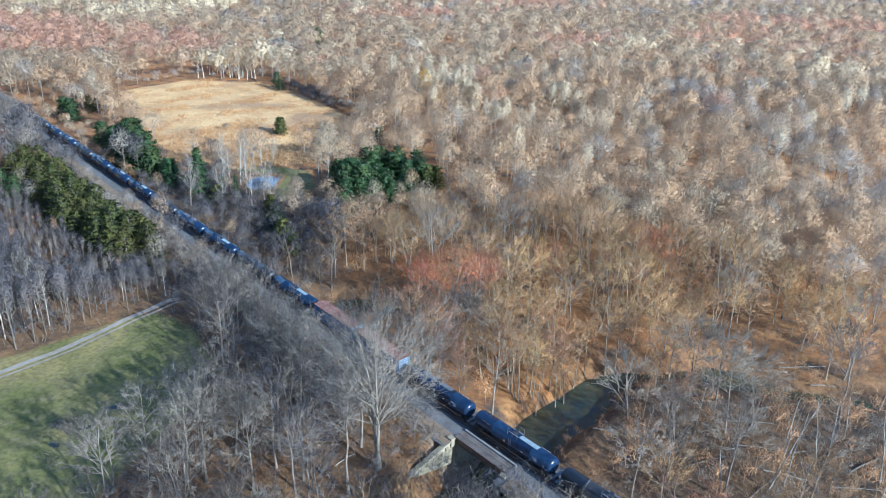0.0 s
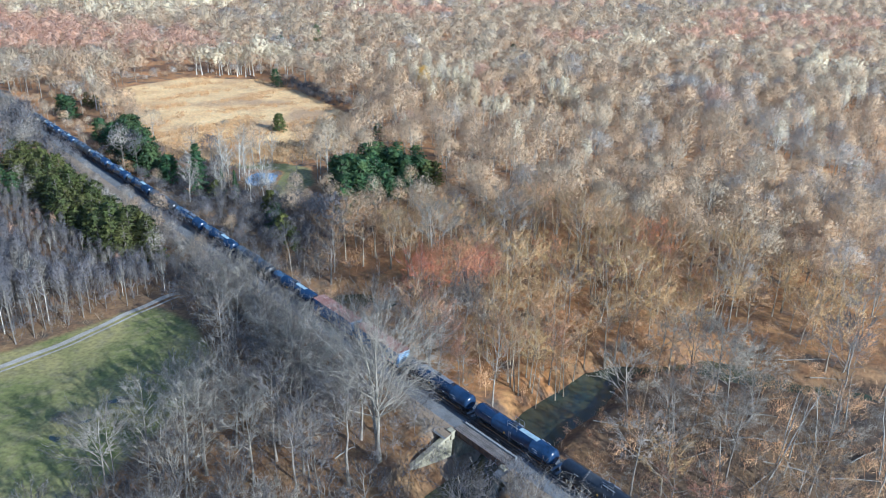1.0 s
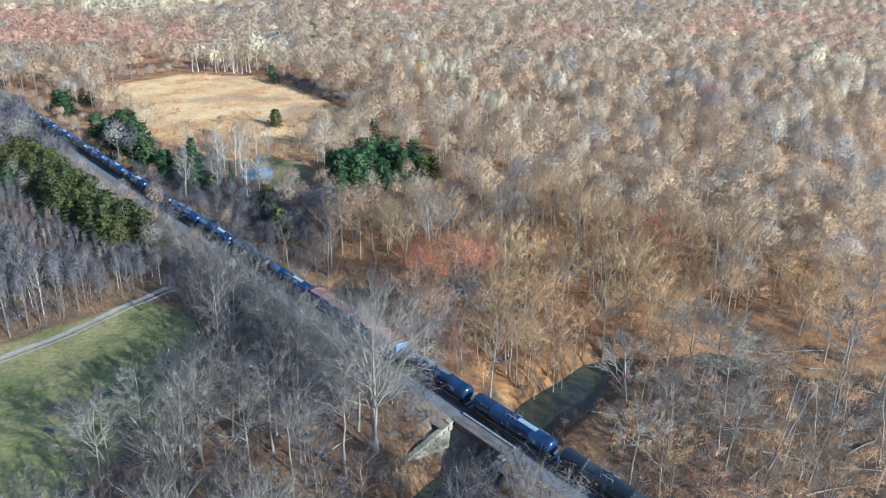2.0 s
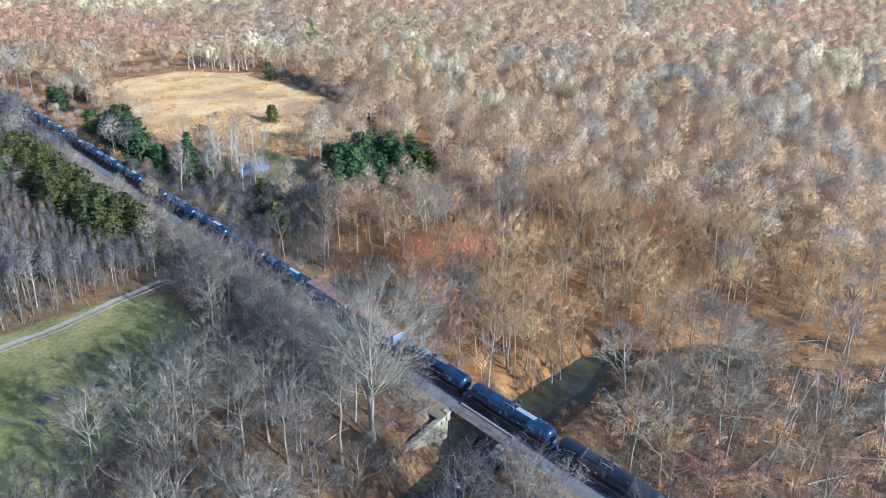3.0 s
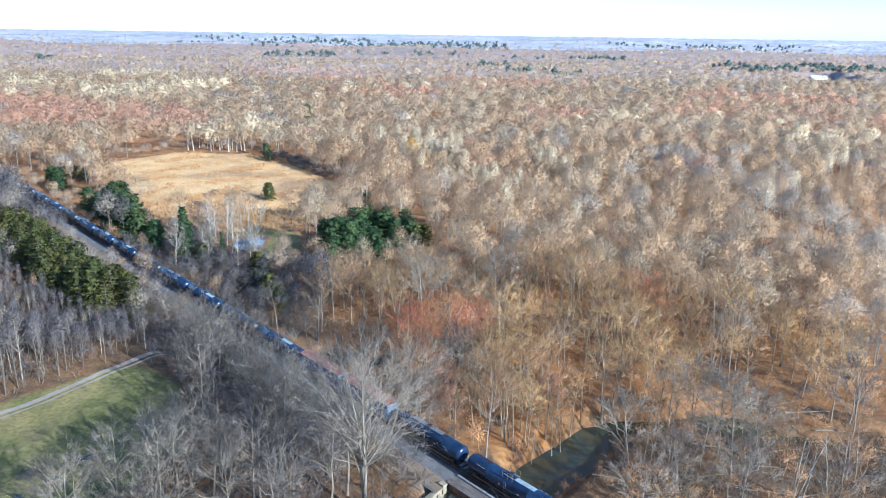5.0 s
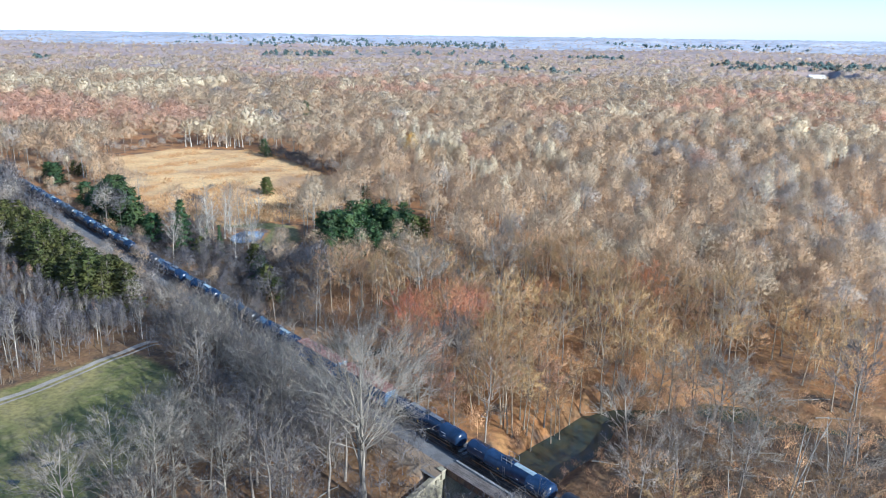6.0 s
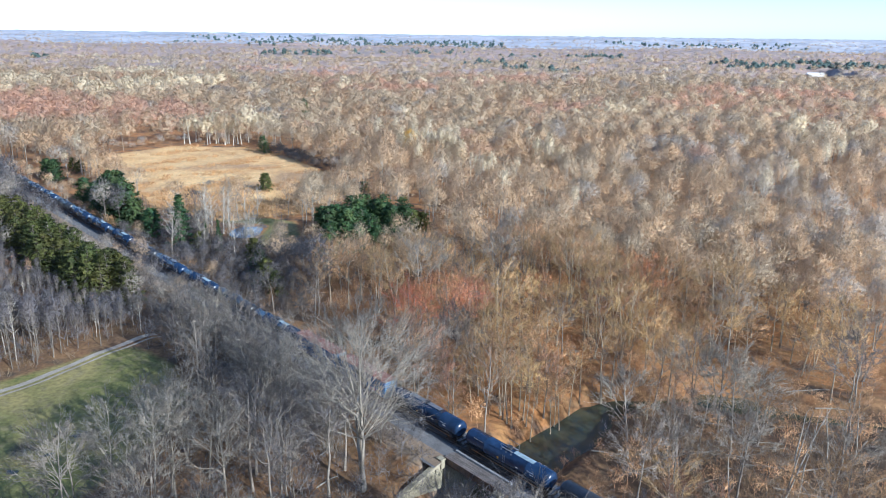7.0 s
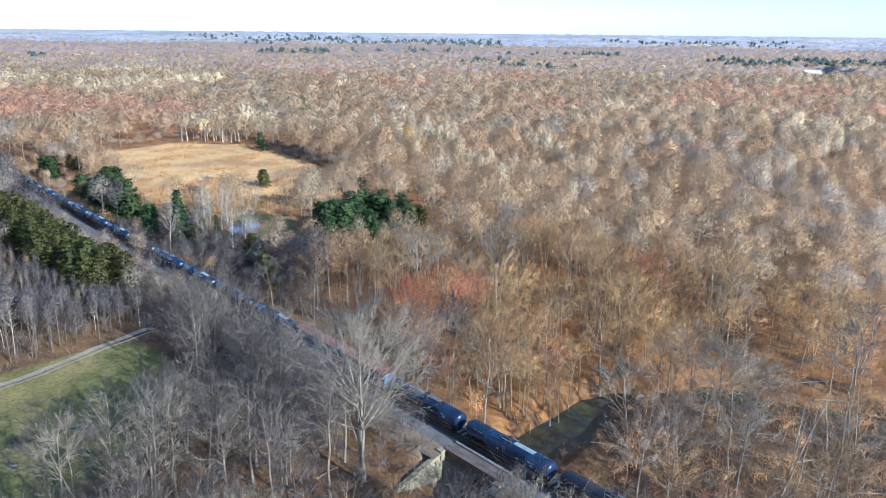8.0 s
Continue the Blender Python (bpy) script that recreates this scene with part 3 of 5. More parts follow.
def coupler(parent, x, sg):
    bm = bmesh.new()
    box(bm, (x - sg * 0.25, 0, 0.86), (0.9, 0.16, 0.18), bevel=0.03)
    box(bm, (x + sg * 0.15, 0.03, 0.86), (0.3, 0.34, 0.28), bevel=0.06)
    part("coupler", bm, IRON, parent)


def ladder(bm, x, y, z0, z1, along_x=True):
    for k in (-0.2, 0.2):
        tube(bm, (x + (k if along_x else 0), y + (0 if along_x else k), z0), (x + (k if along_x else 0), y + (0 if along_x else k), z1), 0.022, seg=5)
    z = z0 + 0.15
    while z < z1:
        tube(bm, (x - (0.2 if along_x else 0), y - (0 if along_x else 0.2), z), (x + (0.2 if along_x else 0), y + (0 if along_x else 0.2), z), 0.016, seg=4)
        z += 0.33


def tank_car(style):
    label = ("glossy black railway tank car with a long grey top walkway" if style == 0 else
             "black railway tank car with a central manway and white stencils" if style == 1 else
             "dusty black railway tank car with bands round its tank")
    car = thing("tank_car", label, "tank car", "train cars")
    half, r, zc = 9.3, 1.5, 2.72
    prof = [(-half, 0.25), (-half + 0.03, 0.6), (-half + 0.12, 0.95), (-half + 0.28, 1.24), (-half + 0.5, 1.42), (-half + 0.8, r)]
    rings = [(-4.6, r), (-4.58, r + 0.012), (-4.5, r + 0.012), (-4.48, r), (0, r), (4.48, r), (4.5, r + 0.012), (4.58, r + 0.012), (4.6, r)]
    prof = prof + rings + [(-x, q) for x, q in prof[::-1]]
    bm = bmesh.new()
    lathe_x(bm, prof, zc, 32)
    part("tank", bm, BLACK_DUST if style == 2 else BLACK, car)
    for sg in (-1, 1):
        bm = bmesh.new()
        box(bm, (sg * 8.6, 0, 1.05), (2.6, 0.75, 0.5), bevel=0.03)
        part("stub_sill", bm, BLACK_DUST, car)
        bm = bmesh.new()
        box(bm, (sg * 7.4, 0, 1.25), (0.9, 2.3, 0.55), bevel=0.04)
        part("saddle", bm, BLACK_DUST, car)
        bm = bmesh.new()
        box(bm, (sg * 9.65, 0, 1.36), (0.5, 2.9, 0.12), bevel=0.02)
        part("end_platform", bm, GRATING, car)
    for sg in (-1, 1):
        truck(car, sg * 7.4)
        coupler(car, sg * 10.05, sg)
        bm = bmesh.new()
        for y in (-1.42, 1.42):
            ladder(bm, sg * 9.35, y, 1.1, 2.3)
            tube(bm, (sg * 9.88, y, 1.25), (sg * 9.88, y, 2.15), 0.025, seg=5)
        tube(bm, (sg * 9.88, -1.42, 2.15), (sg * 9.88, 1.42, 2.15), 0.025, seg=5)
        part("handrail", bm, BLACK_DUST, car)
    for y in (-1.46, 1.46):
        bm = bmesh.new()
        box(bm, (0, y, 1.32), (15.0, 0.05, 0.09))
        part("reflective_stripe", bm, YELLOW, car, "faded yellow reflective strip")
        bm = bmesh.new()
        box(bm, (0, y * 0.93, 1.42), (14.0, 0.22, 0.05))
        part("side_sill", bm, IRON, car)
    bm = bmesh.new()
    tube(bm, (0, 0, zc + r - 0.08), (0, 0, zc + r + 0.32), 0.42, seg=18)
    tube(bm, (0, 0, zc + r + 0.32), (0, 0, zc + r + 0.40), 0.47, seg=18)
    part("manway", bm, BLACK_DUST, car)
    bm = bmesh.new()
    ln, wd = (8.4, 1.15) if style == 0 else (2.3, 1.9)
    cx = 0.6 if style == 0 else 0.0
    for k in range(int(wd / 0.24)):
        y = -wd / 2 + 0.12 + k * 0.24
        if abs(y) > 0.5 or style == 0:
            box(bm, (cx, y, zc + r + 0.06 if abs(y) < 0.7 else zc + r - 0.1), (ln, 0.19, 0.035))
    part("top_platform", bm, GRATING, car, "grey steel grating walkway")
    bm = bmesh.new()
    for y in (-0.95, 0.95):
        for x in (-1.1, 0.0, 1.1):
            tube(bm, (x, y, zc + r - 0.45), (x, y, zc + r + 0.85), 0.025, seg=5)
        tube(bm, (-1.1, y, zc + r + 0.85), (1.1, y, zc + r + 0.85), 0.025, seg=5)
    for y in (-1.5, 1.5):
        ladder(bm, 0.0, y, 1.0, zc + 0.9)
    part("safety_rail", bm, GRATING, car)
    # unreadable stencils as plain bars on both flanks
    for sg in (-1, 1):
        bars = ((-6.6, 0.9, 0.16, 0.55), (-5.4, 0.8, 0.16, 0.55), (5.7, 1.3, 0.10, 0.30), (6.0, 0.7, 0.10, 0.05), (2.9, 0.5, 0.10, 0.0)) if style != 2 else ((-5.8, 0.8, 0.14, 0.5),)
        for x, ln, h, up in bars:
            a = math.asin(up / 1.0) if up < 1 else 0
            bm = bmesh.new()
            rot = Matrix.Rotation(sg * -a, 4, "X")
            box(bm, (x * -sg, sg * (r + 0.006) * math.cos(a), zc + (r + 0.006) * math.sin(a)), (ln, 0.012, h), rot)
            part("stencil", bm, WHITE, car, "small white stencilled marking")
    for sg in (-1, 1):
        bm = bmesh.new()
        box(bm, (1.3 * sg, sg * (r + 0.01), zc - 0.1), (0.32, 0.02, 0.32), Matrix.Rotation(0.785, 4, "Y"))
        part("placard", bm, PLACARD, car, "small yellow diamond placard")
    if style == 1:
        bm = bmesh.new()
        strips = [[bm.verts.new((x, (r + 0.012) * math.sin(a), zc + (r + 0.012) * math.cos(a))) for a in (-0.32, -0.16, 0.0, 0.16, 0.32)] for x in (-5.4, -1.2)]
        for k in range(4):
            bm.faces.new((strips[0][k], strips[1][k], strips[1][k + 1], strips[0][k + 1]))
        bmesh.ops.recalc_face_normals(bm, faces=bm.faces)
        part("roof_marking", bm, BLUE_PALE, car, "worn white panel on the tank top")
    return car


def box_car(style):
    car = thing("box_car", "blue railway boxcar with a rusted ribbed roof and painted scrawls", "boxcar", "train cars")
    half, hw, z0, z1 = 7.65, 1.48, 1.05, 4.45
    bm = bmesh.new()
    box(bm, (0, 0, (z0 + z1) / 2), (2 * half, 2 * hw, z1 - z0), bevel=0.03)
    part("body", bm, BLUE, car)
    bm = bmesh.new()
    prof = [(-hw - 0.03, z1), (-hw - 0.03, z1 + 0.05), (0, z1 + 0.22), (hw + 0.03, z1 + 0.05), (hw + 0.03, z1)]
    a = [bm.verts.new((-half - 0.05, y, z)) for y, z in prof]
    c = [bm.verts.new((half + 0.05, y, z)) for y, z in prof]
    for k in range(5):
        bm.faces.new((a[k], a[(k + 1) % 5], c[(k + 1) % 5], c[k]))
    bm.faces.new(a[::-1])
    bm.faces.new(c)
    bmesh.ops.recalc_face_normals(bm, faces=bm.faces)
    roof = part("roof", bm, ROOF_RUST, car, "rusted red-brown panel roof")
    rnd = random.Random(style)
    for k in range(13):
        x = -half + 0.6 + k * (2 * half - 1.2) / 12
        bm = bmesh.new()
        for sg in (-1, 1):
            rot = Matrix.Rotation(sg * -0.111, 4, "X")
            box(bm, (x, sg * (hw / 2), z1 + 0.15), (0.09, hw + 0.02, 0.05), rot)
        part("roof_seam", bm, ROOF_SEAM if rnd.random() < 0.6 else ROOF_RUST, roof)
    for sg in (-1, 1):
        for k in range(16):
            x = -half + 0.35 + k * (2 * half - 0.7) / 15
            if abs(x) < 1.7:
                continue
            bm = bmesh.new()
            box(bm, (x, sg * (hw + 0.03), (z0 + z1) / 2), (0.10, 0.07, z1 - z0 - 0.1), bevel=0.015)
            part("side_post", bm, BLUE, car)
        bm = bmesh.new()
        box(bm, (0, sg * (hw + 0.05), (z0 + z1) / 2 - 0.05), (3.1, 0.08, z1 - z0 - 0.2), bevel=0.02)
        for k in range(5):
            box(bm, (-1.3 + 0.65 * k, sg * (hw + 0.10), (z0 + z1) / 2 - 0.05), (0.06, 0.04, z1 - z0 - 0.4))
        door = part("door", bm, DOOR_BROWN if style else BLUE, car, "sliding door in the middle of the side")
        bm = bmesh.new()
        tube(bm, (0.4, sg * (hw + 0.14), z0 + 0.2), (0.4, sg * (hw + 0.14), z1 - 0.3), 0.03, seg=6)
        part("lock_rod", bm, IRON, door)
        bm = bmesh.new()
        box(bm, (0, sg * (hw + 0.02), z0 + 0.02), (2 * half, 0.1, 0.2), bevel=0.02)
        part("side_sill", bm, IRON, car)
        for k in range(7):
            bm = bmesh.new()
            hgt = rnd.uniform(0.5, 0.95)
            box(bm, (-6.4 + 0.62 * k, sg * (hw + 0.075), z0 + 0.75 + rnd.uniform(-0.1, 0.1)), (0.40, 0.012, hgt), Matrix.Rotation(rnd.uniform(-0.4, 0.4), 4, "Y"))
            part("painted_scrawl", bm, GRAFFITI if k % 2 else WHITE, car, "sprayed blot of pink and white paint")
    for sg in (-1, 1):
        for k in range(8):
            bm = bmesh.new()
            tube(bm, (sg * (half + 0.02), -hw + 0.1, z0 + 0.3 + k * 0.42), (sg * (half + 0.02), hw - 0.1, z0 + 0.3 + k * 0.42), 0.09, seg=8)
            part("end_rib", bm, BLUE_PALE, car, "pale faded corrugation of the end wall")
        bm = bmesh.new()
        ladder(bm, sg * (half + 0.12), -1.15, 0.7, z1, along_x=False)
        part("end_ladder", bm, IRON, car)
        bm = bmesh.new()
        box(bm, (sg * (half + 0.15), 0, 0.95), (0.9, 0.8, 0.3), bevel=0.03)
        part("draft_sill", bm, IRON, car)
        truck(car, sg * 5.9)
        coupler(car, sg * (half + 0.75), sg)
    return car


TANK_PITCH, BOX_PITCH, GAP = 20.4, 16.9, 1.8
protos = {}
plan_cars, s = [], GAP - 2 * TANK_PITCH
styles = [2, 1, 0, "b1", "b0"] + [1, 2, 1, 0, 2, 1, 1, 0, 2, 1, 0, 2]
for st in styles:
    ln = BOX_PITCH if isinstance(st, str) else TANK_PITCH
    plan_cars.append((st, s + ln / 2))
    s += ln
for st, sc in plan_cars:
    m = track_frame(sc, 0, 0.005)
    if st in protos:
        copy_thing(protos[st], m)
    else:
        protos[st] = box_car(int(st[1])) if isinstance(st, str) else tank_car(st)
        protos[st].matrix_basis = m

# ---- trees ----
def unit(v):
    return v / (np.linalg.norm(v, axis=-1, keepdims=True) + 1e-9)


class Shape:
    """Collects points and triangles."""

    def __init__(self):
        self.v, self.f, self.m, self.n = [], [], [], 0

    def add(self, v, f, normals=None):
        self.v.append(np.asarray(v, float))
        self.f.append(np.asarray(f, int) + self.n)
        self.m.append(np.zeros((len(v), 3)) if normals is None else normals)
        self.n += len(v)

    def arrays(self):
        return np.concatenate(self.v), np.concatenate(self.f), np.concatenate(self.m)

    def limb(self, pts, radii, k):
        """A tapering branch through the points, with k sides."""
        pts = np.asarray(pts, float)
        ang = np.arange(k) * 2 * math.pi / k
        rings = []
        for i, p in enumerate(pts):
            d = unit(pts[min(i + 1, len(pts) - 1)] - pts[max(i - 1, 0)])
            side = unit(np.cross(d, (0.31, 0.94, 0.12)))
            up = np.cross(d, side)
            rings.append(p + radii[i] * (np.cos(ang)[:, None] * side + np.sin(ang)[:, None] * up))
        v = np.concatenate(rings)
        f = []
        for i in range(len(pts) - 1):
            for j in range(k):
                a, c = i * k + j, i * k + (j + 1) % k
                f += [(a, c, c + k), (a, c + k, a + k)]
        self.add(v, f)

    def spikes(self, p0, p1, w, rng, sides=1, face=None, loose=0.4, out=None, rough=0.3):
        """Slim twigs: one blade, or a three-sided spike, each; out: the way the crown's surface faces there."""
        n = len(p0)
        d = unit(p1 - p0)
        side = unit(np.cross(d, rng.normal(size=(n, 3)) if face is None else face + loose * rng.normal(size=(n, 3))))
        w = np.broadcast_to(np.asarray(w, float), (n,))[:, None]
        i = np.arange(n)
        if sides == 1:
            v = np.stack([p0 - side * w / 2, p0 + side * w / 2, p1], 1)
            if out is None:
                self.add(v.reshape(-1, 3), np.stack([3 * i, 3 * i + 1, 3 * i + 2], 1))
            else:
                over = (np.cross(v[:, 1] - v[:, 0], v[:, 2] - v[:, 0]) * out).sum(1) < 0
                v[over] = v[over][:, [1, 0, 2]]
                lit = unit(out + rough * rng.normal(size=(n, 3)))
                self.add(v.reshape(-1, 3), np.stack([3 * i, 3 * i + 1, 3 * i + 2], 1), np.repeat(lit, 3, 0))
        else:
            other = np.cross(d, side)
            ring = [p0 + w / 2 * (math.cos(a) * side + math.sin(a) * other) for a in (0, 2.09, 4.19)]
            v = np.stack(ring + [p1], 1).reshape(-1, 3)
            self.add(v, np.concatenate([np.stack([4 * i + a, 4 * i + c, 4 * i + 3], 1) for a, c in ((0, 1), (1, 2), (2, 0))]))


def offshoots(p0, p1, count, length, spread, lift, rng, lo=0.3):
    """Starts and ends of the next order of branches along the given ones."""
    n = len(p0)
    k = np.repeat(np.arange(n), count)
    f = lo + (1.02 - lo) * ((np.tile(np.arange(count), n) + rng.rand(n * count)) / count)
    f = np.minimum(f, 1)[:, None]
    a = p0[k] + (p1 - p0)[k] * f
    d = unit(unit((p1 - p0)[k]) + spread * rng.normal(size=(n * count, 3)) + np.array([0, 0, lift]))
    ln = np.linalg.norm((p1 - p0)[k], axis=1, keepdims=True) * length * rng.uniform(0.6, 1.25, (n * count, 1))
    return a, a + d * ln


def bare_tree(seed, height, spread, clear, limbs, n2, n3, n4, rise=0.9, forks=1, thick=0.0105, twig=0.05, lean=0.03, sides=6, wild=0.55):
    """A leafless tree: wood (trunk and limbs) and the haze of its twigs, in a rounded crown. clear: share of the trunk below the crown."""
    rng = np.random.RandomState(seed)
    wood, twigs = Shape(), Shape()
    r0 = height * thick
    P0s, P1s = [], []
    centre = np.array([0, 0, height * (clear + (1 - clear) * 0.48)])
    size = np.array([spread, spread, height * (1 - clear) * 0.52])
    m = limbs // forks
    for stem in range(forks):
        tilt = rng.normal(size=2) * lean * height + (np.array([math.cos(stem * 2.6), math.sin(stem * 2.6)]) * spread * 0.3 if forks > 1 else 0)
        h = height * rng.uniform(0.80, 0.9)
        ts = np.linspace(0, 1, 7)
        off = np.cumsum(rng.normal(size=(7, 2)) * height * 0.012, 0)
        pts = np.concatenate([tilt * ts[:, None] ** 1.3 + off * ts[:, None], (h * ts)[:, None]], 1)
        if stem:
            pts[0, :2] += np.array([0.7, 0.3]) * thick * 60
        rad = r0 * (1 - 0.93 * ts ** 0.9) * (0.8 if forks > 1 else 1) + 0.02
        rad[0] *= 1.35
        wood.limb(pts, rad, sides)
        for i in range(m):
            zc = -0.45 + 1.42 * (i + rng.rand()) / m
            az = i * 2.4 + rng.rand() * 0.9 + stem * 1.3
            ring = math.sqrt(max(0.0, 1 - zc * zc))
            d = np.array([math.cos(az) * ring, math.sin(az) * ring, zc])
            end = centre + np.array([tilt[0], tilt[1], 0]) * 0.5 + d * size * rng.uniform(0.62, 0.92)
            reach = math.hypot(end[0], end[1])
            za = np.clip(end[2] - reach * rise * rng.uniform(0.8, 1.2), clear * height * 0.75, 0.93 * h)
            a = np.array([np.interp(za, pts[:, 2], pts[:, j]) for j in range(3)])
            kink = rng.normal(size=3) * 0.07 * np.linalg.norm(end - a)
            m1 = a + (end - a) * 0.38 + np.array([0, 0, -0.03 * reach]) + kink
            m2 = a + (end - a) * 0.72 - kink * 0.8 + np.array([0, 0, 0.04 * reach])
            rl = max(0.035, np.interp(za, pts[:, 2], rad) * 0.55)
            wood.limb([a, m1, m2, end], [rl, rl * 0.72, rl * 0.45, 0.018], 4 if sides > 4 else 3)
            P0s += [m1 + (a - m1) * 0.3, m2]
            P1s += [m2, end]
        P0s.append(pts[-2])
        P1s.append(pts[-1])
    a0, a1 = np.array(P0s), np.array(P1s)

    def shoots(p0, p1, count, length, lo):
        b0, b1 = offshoots(p0, p1, count, length, wild, 0.12, rng, lo)
        ln = np.linalg.norm(b1 - b0, axis=1, keepdims=True)
        away = unit((b0 - centre * np.array([1, 1, 0.8])) / size)
        return b0, b0 + unit(unit(b1 - b0) + away * 0.45) * ln

    b0, b1 = shoots(a0, a1, n2, 0.74, 0.10)
    wood.spikes(b0, b1, min(0.075, twig * 1.5), rng, 1)

    def faced(p):
        return unit((p - centre) / size + np.array([0, 0, 0.15]))

    c0, c1 = shoots(b0, b1, n3, 0.64, 0.2)
    twigs.spikes(c0, c1, twig * 1.15, rng, 1, out=faced(c1))
    if n4:
        d0, d1 = shoots(c0, c1, n4, 0.66, 0.2)
        twigs.spikes(d0, d1, twig, rng, 1, out=faced(d1))
    return wood.arrays(), twigs.arrays()


def dome_tree(seed, height, radius, n, blade, width, limbs=6, sides=4, low=-0.25, thick=0.012, split=False, loose=0.45, mid=0.60, tall=0.40, lobed=0.7, rough=0.25):
    """A leafless tree for the middle distance: trunk, limbs and a lobed dome of upswept twigs."""
    rng = np.random.RandomState(seed)
    sh = Shape()
    sh.limb([(0, 0, 0), (rng.normal() * 0.3, rng.normal() * 0.3, height * 0.45), (0, 0, height * 0.85)], [height * thick, height * thick * 0.75, 0.04], sides)
    c, rad = np.array([0, 0, height * mid]), np.array([radius, radius, height * tall])
    lobes = unit(rng.normal(size=(12, 3)) * np.array([1, 1, 0.7]) + np.array([0, 0, 0.55]))
    size = rng.uniform(0.8, 1.1, 12)
    tips = c + lobes[:limbs] * rad * 0.8
    root = np.stack([np.zeros(limbs), np.zeros(limbs), height * rng.uniform(0.32, 0.6, limbs)], 1)
    if sides > 3:
        elbow = root + (tips - root) * 0.5 + rng.normal(size=(limbs, 3)) * 0.35 - np.array([0, 0, 0.04 * height])
        for a_, b_, c_ in zip(root, elbow, tips):
            sh.limb([a_, b_, c_], [height * thick * 0.5, height * thick * 0.34, 0.03], 3)
    else:
        sh.spikes(root, tips, max(0.16, width * 0.9), rng, 1)
    wood = sh
    if split:
        sh = Shape()
    k = rng.randint(12, size=n)
    d = unit(lobes[k] * lobed + rng.normal(size=(n, 3)) * 0.5 + np.array([0, 0, 0.15]))
    d[:, 2] = np.where(d[:, 2] < low, -d[:, 2], d[:, 2])
    p1 = c + d * rad * (size[k] * rng.uniform(0.45, 1.0, n) ** 0.5)[:, None]
    way = unit(d * np.array([1, 1, 0.8]) + np.array([0, 0, 0.3]) + rng.normal(size=(n, 3)) * 0.6)
    p0 = p1 - way * blade * rng.uniform(0.6, 1.3, (n, 1))
    sh.spikes(p0, p1, width * rng.uniform(0.6, 1.3, n), rng, 1, face=unit(d / rad), loose=loose, out=unit(d + np.array([0, 0, 0.1])), rough=rough)
    return (wood.arrays(), sh.arrays()) if split else sh.arrays()


def conifer(seed, height, width, tris, pointed=0.5, base=0.12, blade=0.85):
    """An evergreen: a trunk with limbs, and needle sprays in uneven tiers."""
    rng = np.random.RandomState(seed)
    wood, green = Shape(), Shape()
    wood.limb([(0, 0, 0), (0.1, 0, height * 0.5), (0, 0.1, height * 0.97)], [height * 0.014, height * 0.009, 0.03], 6)
    n = max(18, tris // 26)
    g = (np.arange(n) + rng.rand(n)) / n
    z = height * (base + (1 - base) * g)
    prof = (1 - g) ** pointed * (0.82 + 0.18 * np.sin(g * 31 + rng.rand() * 6)) * rng.uniform(0.75, 1.2, n) + 0.06
    az = np.arange(n) * 2.4 + rng.rand(n)
    reach = width * prof
    out = np.stack([np.cos(az), np.sin(az), 0 * az], 1)
    a = np.stack([0 * z, 0 * z, z], 1)
    e = a + out * reach[:, None] + np.array([0, 0, 1.0]) * (reach * rng.uniform(-0.1, 0.35, n))[:, None]
    wood.spikes(a, e, 0.12, rng, 3)
    per = tris // n
    k = np.repeat(np.arange(n), per)
    f = np.sqrt(rng.uniform(0.1, 1.05, n * per))[:, None]
    p = a[k] + (e - a)[k] * f + rng.normal(size=(n * per, 3)) * np.array([0.35, 0.35, 0.2]) * width * 0.16
    d = unit(out[k] + rng.normal(size=(n * per, 3)) * 0.65 + np.array([0, 0, 0.25]))
    ln = blade * rng.uniform(0.6, 1.3, (n * per, 1)) * (0.6 + 0.1 * width)
    green.spikes(p - d * ln * 0.4, p + d * ln * 0.6, blade * 0.5, rng, 1, out=unit(out[k] * f + np.array([0, 0, 0.55])), rough=0.3)
    return wood.arrays(), green.arrays()


def tree_thing(name, label, category, group, wood, crown, bark, leaf, m=None, crown_name="crown"):
    ob = thing(name, label, category, group, m)
    bulk("trunk", *wood, bark, ob)
    bulk(crown_name, *crown, leaf, ob)
    return ob


